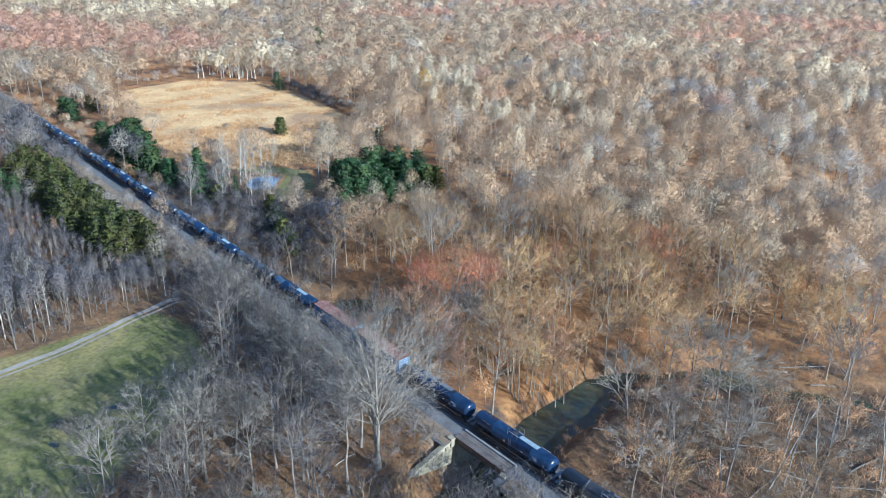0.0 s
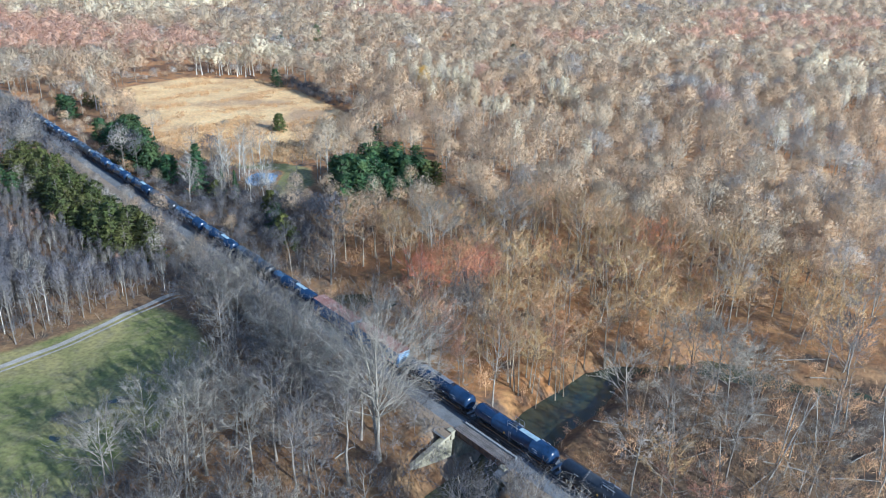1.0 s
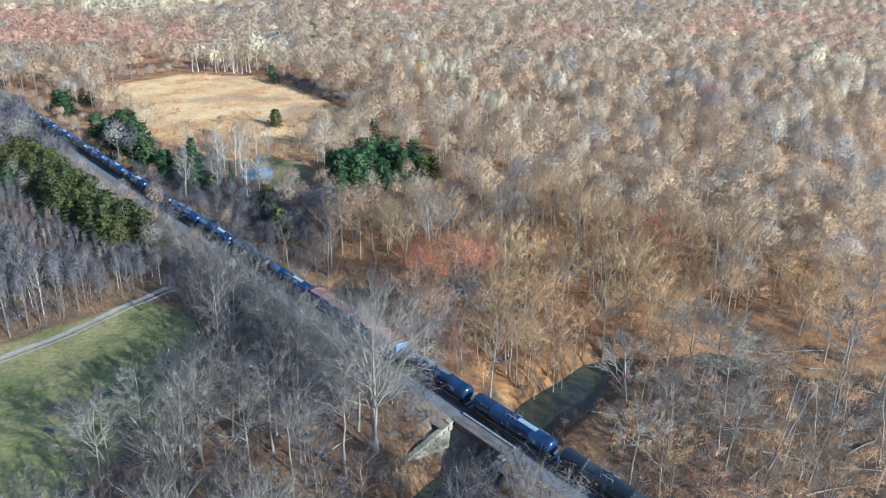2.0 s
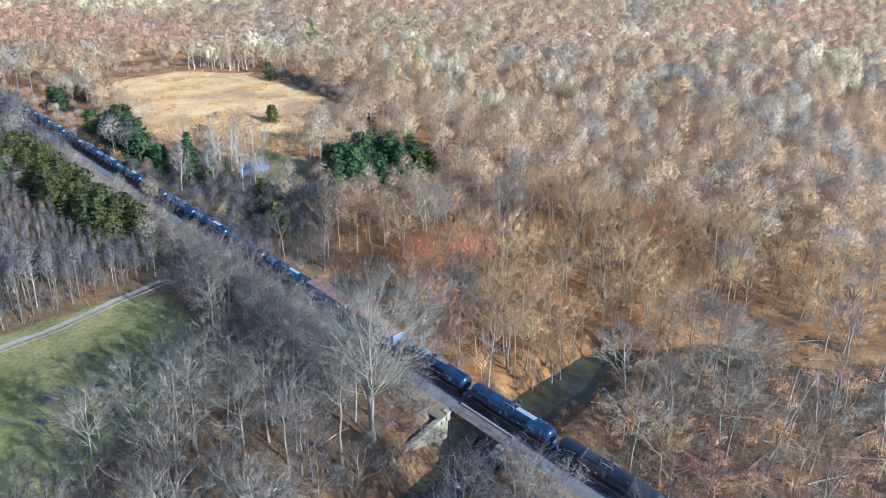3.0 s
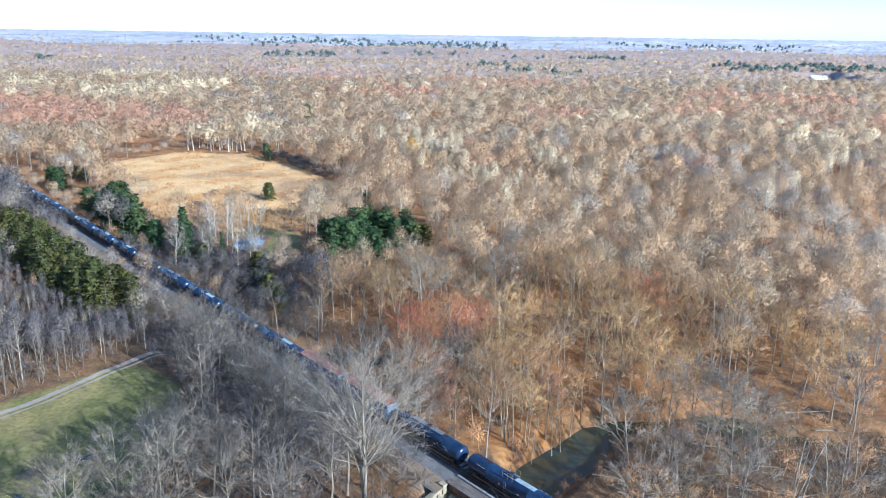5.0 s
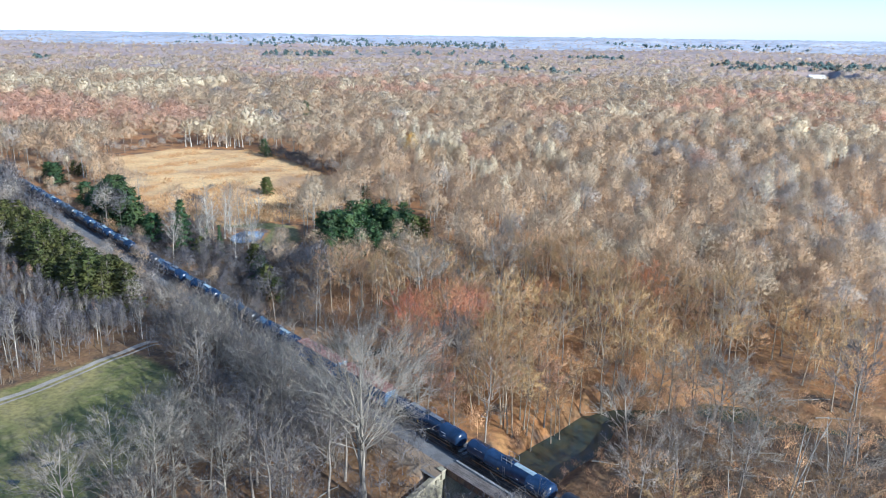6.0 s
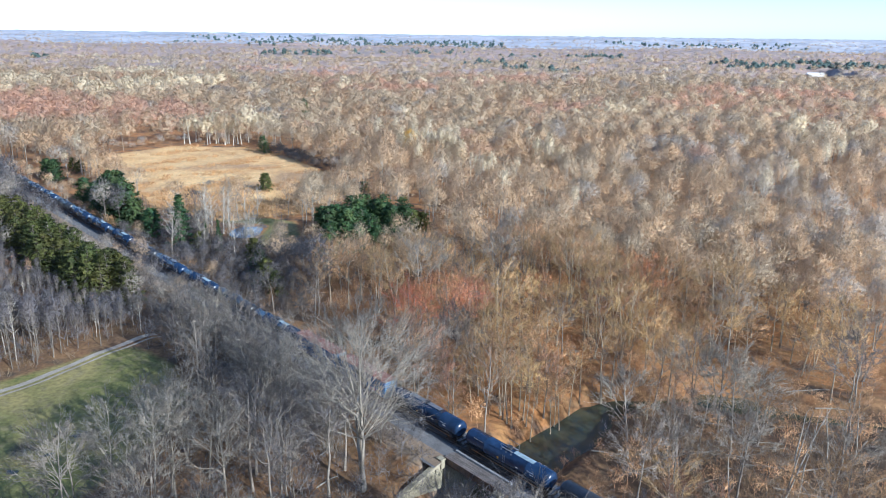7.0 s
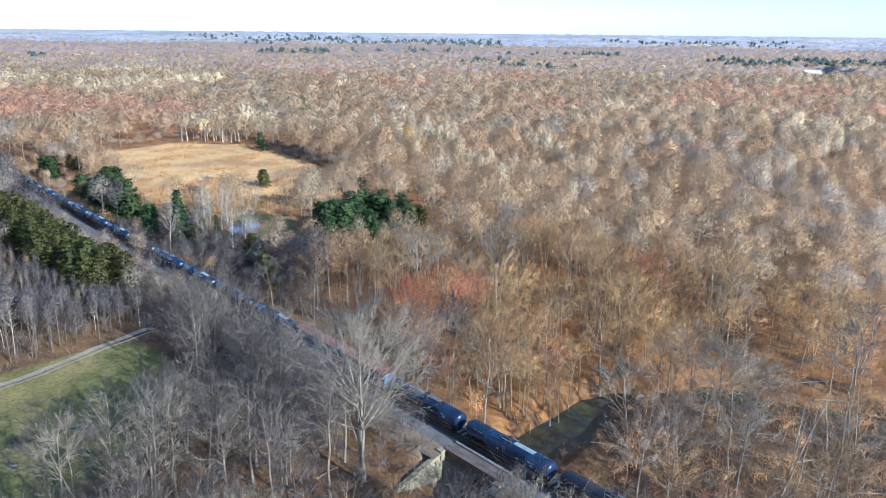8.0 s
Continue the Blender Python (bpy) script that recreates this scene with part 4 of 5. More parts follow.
def scatter(name, templates, spots, mat, label, category, seed=3):
    """Many copies of the templates joined in one sheet of stuff; spots: x, y, z, scale."""
    rng = np.random.RandomState(seed)
    vs, fs, ms, n = [], [], [], 0
    which = rng.randint(len(templates), size=len(spots))
    for t, (v, f, m) in enumerate(templates):
        sp = spots[which == t]
        if not len(sp):
            continue
        a = rng.rand(len(sp)) * 2 * math.pi
        c, s_ = np.cos(a)[:, None] * sp[:, 3:4], np.sin(a)[:, None] * sp[:, 3:4]
        squash = rng.uniform(0.85, 1.2, (len(sp), 1))
        x = v[None, :, 0] * c - v[None, :, 1] * s_ + sp[:, 0:1]
        y = v[None, :, 0] * s_ + v[None, :, 1] * c + sp[:, 1:2]
        z = v[None, :, 2] * sp[:, 3:4] * squash + sp[:, 2:3]
        vs.append(np.stack([x, y, z], -1).reshape(-1, 3))
        ca_, sa_ = np.cos(a)[:, None], np.sin(a)[:, None]
        ms.append(np.stack([m[None, :, 0] * ca_ - m[None, :, 1] * sa_, m[None, :, 0] * sa_ + m[None, :, 1] * ca_, np.repeat(m[None, :, 2], len(sp), 0)], -1).reshape(-1, 3))
        fs.append((f[None] + (np.arange(len(sp)) * len(v))[:, None, None] + n).reshape(-1, 3))
        n += len(sp) * len(v)
    if not vs:
        return None
    return tagged(bulk(name, np.concatenate(vs), np.concatenate(fs), np.concatenate(ms), mat), label, category, kind="stuff")


# near templates: species, mesh pair, bark, twig colour
WORDS = {
    "grey": "tall leafless grey-barked tree with fine grey twigs",
    "brown": "leafless brown forest tree with a hazy twig crown",
    "ochre": "leafless tan-twigged tree above orange leaf litter",
    "red": "leafless maple with reddish budding twigs",
    "pale": "pale-barked leafless tree with whitish limbs",
    "dusk": "leafless tree in a dense stand, shade darkened into its twigs",
}
LOOK = {"grey": (BARK, TWIG_SLATE), "brown": (BARK, TWIG_UMBER), "ochre": (BARK_TAN, TWIG_HAZEL), "red": (BARK, TWIG_RED), "pale": (BARK_PALE, TWIG_PALE), "dusk": (BARK, TWIG_DARK_SHADED), "limb": (BARK_GREY, TWIG_LIMB)}
NEAR = []
for i, kind in enumerate(["grey", "grey", "dusk", "dusk", "brown", "brown", "brown", "ochre", "ochre", "ochre", "red", "dusk", "pale"]):
    hgt = (20, 17, 22, 15, 20, 18, 14, 21, 17, 14, 18, 14, 19)[i]
    spr = (5.2, 5.0, 4.8, 4.4, 5.4, 4.6, 4.2, 5.0, 5.2, 4.2, 5.4, 4.6, 4.2)[i]
    clear = (0.42, 0.35, 0.5, 0.3, 0.4, 0.38, 0.3, 0.45, 0.38, 0.3, 0.4, 0.35, 0.4)[i]
    NEAR.append((kind, bare_tree(100 + i, hgt, spr * 1.12, clear * 0.92, 14, 4, 5, 5, forks=1 + (i % 3 == 1), twig=0.078)))
MID = [dome_tree(200 + i, h, r, 620, 1.2, 0.55, 11, loose=0.35, rough=0.12, lobed=0.55, thick=0.0105, split=True) for i, (h, r) in enumerate([(20, 5.6), (17, 5.6), (21, 5.8), (16, 5.0), (19, 6.2)])]
MID_FAR = [dome_tree(210 + i, h, r, 430, 1.35, 1.0, 6, 4, loose=0.25, rough=0.1, lobed=0.5, thick=0.010, split=True) for i, (h, r) in enumerate([(20, 6.2), (17, 6.2), (21, 6.4), (18, 6.8)])]
SLIM = [dome_tree(220 + i, h, r, 440, 1.2, 0.26, 8, split=True) for i, (h, r) in enumerate([(20, 3.0), (22, 3.4)])]
FAR = [dome_tree(300 + i, h, r * 1.3, 190, 1.8, 2.2, 3, 3, -0.4, 0.005, loose=0.15, lobed=0.45, rough=0.08) for i, (h, r) in enumerate([(20, 6.4), (17, 6.0), (22, 6.8), (18, 7.4)])]


rng = np.random.RandomState(11)


def jittered(y0, y1, step, margin, jitter=0.42):
    """Spots over the wedge of land ahead, one to a cell of a jittered grid."""
    ys = np.arange(y0, y1, step)
    out = []
    for y in ys:
        half = 0.62 * y + margin
        xs = np.arange(-half, half, step) + rng.uniform(-0.5, 0.5) * step
        out.append(np.stack([xs, np.full(len(xs), y)], 1))
    p = np.concatenate(out)
    return p + rng.uniform(-jitter, jitter, p.shape) * step


PALE_SPOTS = [(-17, 440, 17), (-6, 410, 15), (6, 425, 15), (18, 350, 13), (-140, 493, 14), (-123, 496, 14), (118, 586, 22), (150, 578, 16), (243, 465, 22), (163, 330, 10),
              (-93, 512, 12), (-175, 372, 10), (60, 440, 7), (290, 470, 20), (45, 345, 6), (210, 620, 25), (-307, 765, 42), (-281, 835, 50), (-394, 1034, 60), (-447, 850, 40)]
RED_SPOTS = [(5, 158, 9), (100, 600, 26), (190, 480, 18), (230, 640, 40), (300, 560, 40), (-50, 800, 60), (80, 950, 80), (-95, 190, 4),
             (340, 760, 80), (60, 185, 5), (25, 175, 5)]
PINK = [(-430, 590), (-260, 497), (-150, 494), (-128, 508), (-175, 585), (-282, 655), (-400, 725), (-500, 725)]
PINK_FAR = [(-305, 1232), (-101, 1150), (-60, 1010), (-120, 960), (-260, 1060)]


def species(x, y):
    """Which kind of tree stands at each spot: 0 grey, 1 brown, 2 ochre, 3 red, 4 pale, 5 pink, 6 dark with painted
    shade, 7 honey.
    """
    u = np.clip(0.5 + 0.24 * waves(x, y, 75, 31) + 0.14 * waves(x, y, 28, 32) + 0.5 * (rng.rand(len(x)) - 0.5), 0, 0.999)
    n = (x - P0.x) * N.x + (y - P0.y) * N.y
    patch = waves(x, y, 120, 21) * 0.25
    out = np.where(u < 0.30 - patch, 0, np.where(u < 0.68, 1, 2))
    # left woods: cloud shade carried by the dark kind
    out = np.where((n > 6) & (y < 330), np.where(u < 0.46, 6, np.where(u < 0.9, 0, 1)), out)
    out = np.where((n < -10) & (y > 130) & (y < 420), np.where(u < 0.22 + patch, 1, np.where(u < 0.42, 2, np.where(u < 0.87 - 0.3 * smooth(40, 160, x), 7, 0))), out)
    # some of the dark kind here too, shade put into colour
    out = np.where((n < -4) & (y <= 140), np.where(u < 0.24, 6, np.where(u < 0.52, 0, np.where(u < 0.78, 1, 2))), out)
    out = np.where(y > 430, np.where(u < 0.16 - patch * 0.6, 0, np.where(u < 0.42, 1, np.where(u < 0.92, 2, np.where(u < 0.94, 4, 5)))), out)
    out = np.where((u > 0.93) & (y > 230), 5, out)
    v = rng.rand(len(x))
    out = np.where((v > 0.985) & (y > 230), 4, out)
    for cx, cy, r in PALE_SPOTS:
        out = np.where((np.hypot(x - cx, y - cy) < r * 1.1) & (v < 0.9), 4, out)
    for cx, cy, r in RED_SPOTS:
        out = np.where((np.hypot(x - cx, y - cy) < r) & (v < 0.75), 3 if cy < 400 else 5, out)
    out = np.where((inside(PINK, x, y) > 0) & (v < 0.8), 5, out)
    out = np.where((inside(PINK_FAR, x, y) > 0) & (v < 0.7), 5, out)
    # the low hollow's shade, painted with the dark kind
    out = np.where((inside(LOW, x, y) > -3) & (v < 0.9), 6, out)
    return out


LOW_FIELD = [(-215, 415), (-160, 350), (-118, 304), (-112, 288), (-128, 283), (-172, 330), (-228, 395)]


def growth(x, y):
    """How tall trees grow at each spot: low beside the line at the bridge, by the house and before the pine row."""
    x, y = np.asarray(x, float), np.asarray(y, float)
    s = (x - P0.x) * D.x + (y - P0.y) * D.y
    n = (x - P0.x) * N.x + (y - P0.y) * N.y
    g = np.ones(x.shape)
    g = np.where(inside(LOW, x, y) > 0, 0.45, g)
    g = np.where(inside(LOW_FIELD, x, y) > 0, 0.42, g)
    g = np.where((x > -48) & (x < 6) & (y > 208) & (y < 256), 0.6, g)
    g = np.where((x > -8) & (x < 70) & (y > 322) & (y < 362), 0.7, g)
    g = np.where((s > -45) & (s < 14) & (n > 4) & (n < 17), 0.36, g)
    g = np.where((s > 14) & (n > 4) & (n < 10), 0.55, g)
    g = np.where((s > 60) & (s < 235) & (n > 4) & (n < 13), 0.5, g)
    g = np.where((inside(PINE_ROW, x, y) > -22) & (inside(PINE_ROW, x, y) < 3) & (y < 250), 0.6, g)
    return g


KINDS = ["grey", "brown", "ochre", "red", "pale", "pink", "dusk", "honey"]


def near_keep(p):
    """Spots free of the things set by hand."""
    ok = free(p[:, 0], p[:, 1])
    ok &= (to_line(CREEK, p[:, 0], p[:, 1]) > 2.5) & (inside(OPEN_BANK, p[:, 0], p[:, 1]) < 0)
    s_, n_ = (p[:, 0] - P0.x) * D.x + (p[:, 1] - P0.y) * D.y, (p[:, 0] - P0.x) * N.x + (p[:, 1] - P0.y) * N.y
    ok &= ~((s_ > -14) & (s_ < 9) & (n_ > 3) & (n_ < 26)) & ~((s_ > -42) & (s_ < 0) & (n_ > 3) & (n_ < 14))
    for x, y, r in HAND:
        ok &= np.hypot(p[:, 0] - x, p[:, 1] - y) > r
    return ok


BARN_YARD = [(560, 1130), (655, 1120), (765, 1440), (655, 1445)]
PINE_ROW = [tuple(along(s_, n_)[:2]) for s_, n_ in ((104, 17), (140, 16.5), (170, 16), (200, 19), (222, 21), (228, 28), (200, 31), (160, 32), (130, 30), (108, 28))]
PINE_GROVE = [(-38, 236), (-36, 267), (-25, 283), (-7, 274), (-2, 260), (-11, 247), (-29, 226)]
HAND = [(-10, 105, 6.5), (41.5, 107.5, 5), (40, 147.5, 4), (66.5, 133, 6), (71, 160, 4), (4.5, 158, 4.5), (-65, 267, 11), (-84, 256, 4), (-101, 271, 6), (-120, 292, 14), (-137, 316, 6),
        (-5, 273, 4), (-42, 138.5, 8), (2, 106, 5), (-17, 167, 12), (-8, 172, 8), (16, 135, 3), (22, 134, 3), (-40, 100, 2.5), (-37, 100, 2.5), (-28, 98, 4),
        (-48, 105, 4), (60, 106, 4), (67, 146, 6), (-52, 234, 5)]

OPEN_BANK = [(14, 104), (21, 127), (35, 140), (43, 142), (44, 131), (36, 118), (27, 104)]
POLES = [(-130, 105), (-93, 139), (-84, 149), (-74, 159), (-66, 166), (-65, 180), (-80, 188), (-100, 206), (-120, 224), (-150, 235), (-170, 180)]

# the woods nearest the railway, tree by tree
near_spots = jittered(66, 230, 6.5, 10)
near_spots = near_spots[near_keep(near_spots)]
near_spots = near_spots[(inside(PINE_ROW, near_spots[:, 0], near_spots[:, 1]) < 2) & (inside(PINE_GROVE, near_spots[:, 0], near_spots[:, 1]) < 2)]
near_spots = near_spots[inside(POLES, near_spots[:, 0], near_spots[:, 1]) < 0]
near_spots = near_spots[np.argsort(np.hypot(near_spots[:, 0] - 5, near_spots[:, 1] - 70))]
thin = (near_spots[:, 0] > 28) & (near_spots[:, 1] < 160) & (rng.rand(len(near_spots)) < 0.5)
near_spots = near_spots[~thin]
singles, rest = near_spots[:262], near_spots[262:]
single_kind = species(singles[:, 0], singles[:, 1])
made = {}
for (x, y), k in zip(singles, single_kind):
    word = {"pink": "red", "honey": "ochre"}.get(KINDS[k], KINDS[k])
    options = [i for i, t in enumerate(NEAR) if t[0] == word]
    i = options[rng.randint(len(options))]
    sc = rng.uniform(0.82, 1.18) * float(growth(x, y))
    m = pose(x, y, float(ground_z(x, y)) - 0.15, rng.normal() * 2, rng.normal() * 2, rng.rand() * 360)
    if i in made:
        tr = copy_thing(made[i], m)
    else:
        tr = tree_thing("bare_tree", WORDS[word], "tree", "leafless woodland trees", *NEAR[i][1], *LOOK[word], m)
        made[i] = tr
    tr.scale = (sc, sc, sc * rng.uniform(0.9, 1.12))

# the rest of the woods, by colour and distance
mid_spots = np.concatenate([rest, jittered(230, 345, 9.3, 14)])
further = jittered(345, 460, 9.6, 14)
further = further[near_keep(further)]
mid_spots = mid_spots[near_keep(mid_spots)]
mid_spots = mid_spots[(inside(PINE_ROW, mid_spots[:, 0], mid_spots[:, 1]) < 1) & (inside(PINE_GROVE, mid_spots[:, 0], mid_spots[:, 1]) < 1)]
far_spots = jittered(460, 1060, 14.0, 30)
far_spots = far_spots[free(far_spots[:, 0], far_spots[:, 1]) & (inside(BARN_YARD, far_spots[:, 0], far_spots[:, 1]) < 2)]
COLOUR = {"grey": TWIG_GREY, "brown": TWIG_BROWN, "ochre": TWIG_OCHRE, "red": TWIG_RED, "pale": TWIG_PALE, "pink": TWIG_PINK, "dusk": TWIG_DARK_SHADED, "honey": TWIG_HONEY}
NAMES = {"grey": "grey", "brown": "brown", "ochre": "tan", "red": "reddish", "pale": "whitish", "pink": "pink-budded", "dusk": "shade-darkened grey", "honey": "golden tan"}
for spots, templates, where, lo, hi in ((mid_spots, MID, "middle", 0.82, 1.14), (further, MID_FAR, "farther", 0.84, 1.12), (far_spots, FAR, "distant", 0.85, 1.12)):
    kinds = species(spots[:, 0], spots[:, 1])
    sc = rng.uniform(lo, hi, len(spots)) * growth(spots[:, 0], spots[:, 1])
    full = np.stack([spots[:, 0], spots[:, 1], ground_z(spots[:, 0], spots[:, 1]) - 0.2, sc], 1)
    for k, kind in enumerate(KINDS):
        if (kinds == k).any():
            forms = SLIM if kind == "pale" and where != "distant" else templates
            if where == "distant":
                scatter("woodland", forms, full[kinds == k], COLOUR[kind], f"{where} {NAMES[kind]} leafless woodland", "woods", seed=40 + k)
                continue
            scatter("woodland", [t[1] for t in forms], full[kinds == k], COLOUR[kind], f"{where} {NAMES[kind]} leafless woodland", "woods", seed=40 + k)
            scatter("woodland", [t[0] for t in forms], full[kinds == k], BARK_PALE if kind == "pale" else BARK_GREY if kind in ("ochre", "grey", "honey") else BARK, f"trunks and limbs of {where} {NAMES[kind]} trees", "woods", seed=40 + k)

rim = jittered(330, 500, 4.6, 10)
around = inside(FIELD, rim[:, 0], rim[:, 1])
rim = rim[(around < -1) & (around > -13) & ((rim[:, 1] > 400) | (rim[:, 0] > -60)) & free(rim[:, 0], rim[:, 1])]
full = np.stack([rim[:, 0], rim[:, 1], ground_z(rim[:, 0], rim[:, 1]) - 0.2, rng.uniform(0.3, 0.55, len(rim))], 1)[rng.rand(len(rim)) < 0.5]
scatter("woodland", [t[1] for t in MID_FAR], full[::2], TWIG_GREY, "low grey leafless growth round the old field", "woods", seed=95)
scatter("woodland", [t[1] for t in MID_FAR], full[1::2], TWIG_BROWN, "low brown leafless growth round the old field", "woods", seed=96)

poles = jittered(105, 240, 3.4, 60)
poles = poles[(inside(POLES, poles[:, 0], poles[:, 1]) > 0) & free(poles[:, 0], poles[:, 1]) & (inside(PINE_ROW, poles[:, 0], poles[:, 1]) < 0)]
u = rng.rand(len(poles))
full = np.stack([poles[:, 0], poles[:, 1], ground_z(poles[:, 0], poles[:, 1]) - 0.2, rng.uniform(0.68, 0.95, len(poles)) * np.clip(-inside(PINE_ROW, poles[:, 0], poles[:, 1]) / 26, 0.45, 1)], 1)
POLE = [dome_tree(240 + i, 20, 2.8, 400, 1.3, 0.34, 9, 4, -0.5, 0.009, split=True, mid=0.64, tall=0.36) for i in range(4)]
# mostly the darkened twigs, so the stand's shade lies in its colour
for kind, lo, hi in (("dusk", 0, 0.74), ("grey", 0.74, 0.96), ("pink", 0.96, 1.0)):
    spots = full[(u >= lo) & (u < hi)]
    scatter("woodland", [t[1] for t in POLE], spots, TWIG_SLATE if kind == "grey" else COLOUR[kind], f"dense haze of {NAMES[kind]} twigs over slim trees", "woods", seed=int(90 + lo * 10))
    scatter("woodland", [t[0] for t in POLE], spots, BARK_PALE if kind == "grey" else BARK, f"slim {'pale' if kind == 'grey' else 'grey-brown'} trunks in a dense stand", "woods", seed=int(90 + lo * 10))

# remote woods: one rolling canopy out to the horizon, with crowns standing out of it
def canopy_z(x, y):
    """The roof of the remote woods, open round the barn."""
    lump = 1.2 * waves(x, y, 19, 51) + 1.6 * waves(x, y, 37, 52) + 2.5 * waves(x, y, 110, 53)
    wooded = 1 - smooth(0, 14, inside(BARN_YARD, x, y))
    return ground_z(x, y) - 1.0 + wooded * (3.0 + 9.5 * smooth(985, 1060, y) + lump * smooth(985, 1100, y))


rows, step, y = [], 7.0, 985.0
while y < 4990:
    rows.append(y)
    step *= 1.016
    y += step
ry = np.array(rows)
cols = np.linspace(-0.68, 0.68, 300)
CX, CY = cols[None] * ry[:, None], np.repeat(ry[:, None], len(cols), 1)
CX, CY = CX + rng.uniform(-2, 2, CX.shape), CY + rng.uniform(-2, 2, CX.shape)
cv = np.stack([CX, CY, canopy_z(CX, CY) + rng.uniform(-0.8, 0.8, CX.shape)], -1).reshape(-1, 3)
w = len(cols)
q = (np.arange(len(ry) - 1)[:, None] * w + np.arange(w - 1)[None]).ravel()
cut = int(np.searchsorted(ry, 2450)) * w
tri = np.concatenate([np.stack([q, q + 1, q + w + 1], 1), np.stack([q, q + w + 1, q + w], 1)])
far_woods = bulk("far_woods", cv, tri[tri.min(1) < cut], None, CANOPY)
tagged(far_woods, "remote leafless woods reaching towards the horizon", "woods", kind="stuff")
# the horizon strip wears the haze-tinted canopy
backdrop = bulk("backdrop", cv, tri[tri.min(1) >= cut], None, CANOPY_HAZE)
tagged(backdrop, "woods along the horizon, tinted blue-grey for haze", "distance", kind="structure")
crown_spots = np.concatenate([jittered(1040, 1700, 19, 40), jittered(1700, 2500, 34, 40), jittered(2500, 3300, 40, 40)])
crown_spots = crown_spots[inside(BARN_YARD, crown_spots[:, 0], crown_spots[:, 1]) < 2]
sc = rng.uniform(0.7, 1.1, len(crown_spots)) * (1 - 0.25 * smooth(2400, 3000, crown_spots[:, 1]))
full = np.stack([crown_spots[:, 0], crown_spots[:, 1], canopy_z(crown_spots[:, 0], crown_spots[:, 1]) - (13 + 2.5 * smooth(2300, 2900, crown_spots[:, 1])) * sc, sc], 1)
kinds = species(crown_spots[:, 0], crown_spots[:, 1])
REMOTE = [dome_tree(430 + i, 20, 9.5, 44, 3.4, 3.8, 2, 3, loose=0.12, lobed=0.4, rough=0.08) for i in range(3)]
for k, kind in enumerate(KINDS):
    if (kinds == k).any():
        scatter("woodland", REMOTE, full[kinds == k], COLOUR[kind], f"remote {NAMES[kind]} crowns above the canopy", "woods", seed=80 + k)

# ---- hand-placed trees ----
tree_thing("cottonwood_tree", "large spreading cottonwood with pale twisting limbs by the bridge", "tree", "leafless woodland trees",
           *bare_tree(77, 33, 11.2, 0.40, 54, 5, 5, 5, rise=1.45, forks=3, thick=0.0125, twig=0.065, wild=0.65), BARK_GREY, TWIG_LIMB, pose(-9.0, 105, float(ground_z(-9.5, 105)), 0, 0, 40))
for seed, x, y, h, spr, kind, clear, words in (
        (78, 41.5, 107.5, 15.5, 5.6, "grey", 0.32, "rounded leafless grey tree beside the wet woodland"),
        (79, 39, 147.5, 22, 4.6, "ochre", 0.4, "tall tan-barked tree lit on the creek bank"), (80, 41.5, 149, 21, 4.2, "ochre", 0.4, "slim tan-barked tree lit on the creek bank"),
        (86, 66.5, 133, 15, 6.2, "limb", 0.3, "rounded pale grey leafless tree by the wet hollow"), (87, 71, 160, 22, 5.4, "limb", 0.45, "tall pale-limbed tree among the woods"),
        (83, 11, 163, 20, 5.5, "red", 0.35, "red-budded maple beside a larger one"), (84, -1, 166, 17, 5.0, "red", 0.35, "small red-budded maple in the woods"),
        (81, 4.5, 158, 23, 6.8, "red", 0.35, "broad red-budded maple in the woods"),
        (88, 16, 136, 17, 4.6, "ochre", 0.4, "tan leafless tree on the litter bank above the creek"), (89, 20.5, 135.5, 15, 4.0, "ochre", 0.35, "small tan leafless tree above the creek"),
        (85, 25, 138, 16, 4.4, "brown", 0.4, "brown leafless tree on the bank above the creek"), (90, 7, 150, 20, 4.6, "dusk", 0.5, "dark-trunked tree in the leaf litter"),
        (91, 54, 154, 13, 5.0, "ochre", 0.3, "low tan tree beside the creek"), (92, 57, 117, 12, 3.8, "grey", 0.3, "small grey tree in the wet woodland"),
        (82, -42, 138.5, 18, 7.5, "limb", 0.2, "wide spreading grey tree at the meadow's edge"),
        (93, -40, 100, 20, 5.0, "limb", 0.5, "tall pale-trunked tree by the meadow"), (94, -37, 100.5, 21, 5.2, "limb", 0.48, "tall pale-trunked tree with a fine grey crown"),
        (95, -28.5, 98, 20, 6.0, "limb", 0.4, "pale-trunked spreading tree above brown litter"), (96, -48, 105, 17, 5.6, "limb", 0.35, "pale grey leafless tree at the meadow's corner"),
        (97, -34, 108, 18, 5.4, "limb", 0.4, "grey leafless tree with pale limbs"), (98, -21, 101, 16, 4.6, "limb", 0.4, "slim pale-limbed tree near the bridge")):
    if kind == "red":
        wood = bare_tree(seed, h, spr, clear, 17, 5, 1, 0, rise=1.2)[0]
        haze_of_buds = dome_tree(seed, h * 1.04, spr * 1.15, 2600, 0.9, 0.10, split=True, mid=0.68, tall=0.32, lobed=0.55)[1]
        tree_thing("bare_tree", words, "tree", "leafless woodland trees", wood, haze_of_buds, *LOOK[kind], pose(x, y, float(ground_z(x, y)) - 0.1, 0, 0, seed * 50))
        continue
    tree_thing("bare_tree", words, "tree", "leafless woodland trees", *bare_tree(seed, h, spr, clear, 17, 5, 5, 5, twig=0.06, rise=0.95, wild=0.6), *LOOK[kind],
               pose(x, y, float(ground_z(x, y)) - 0.1, 0, 0, seed * 50))

slim = None
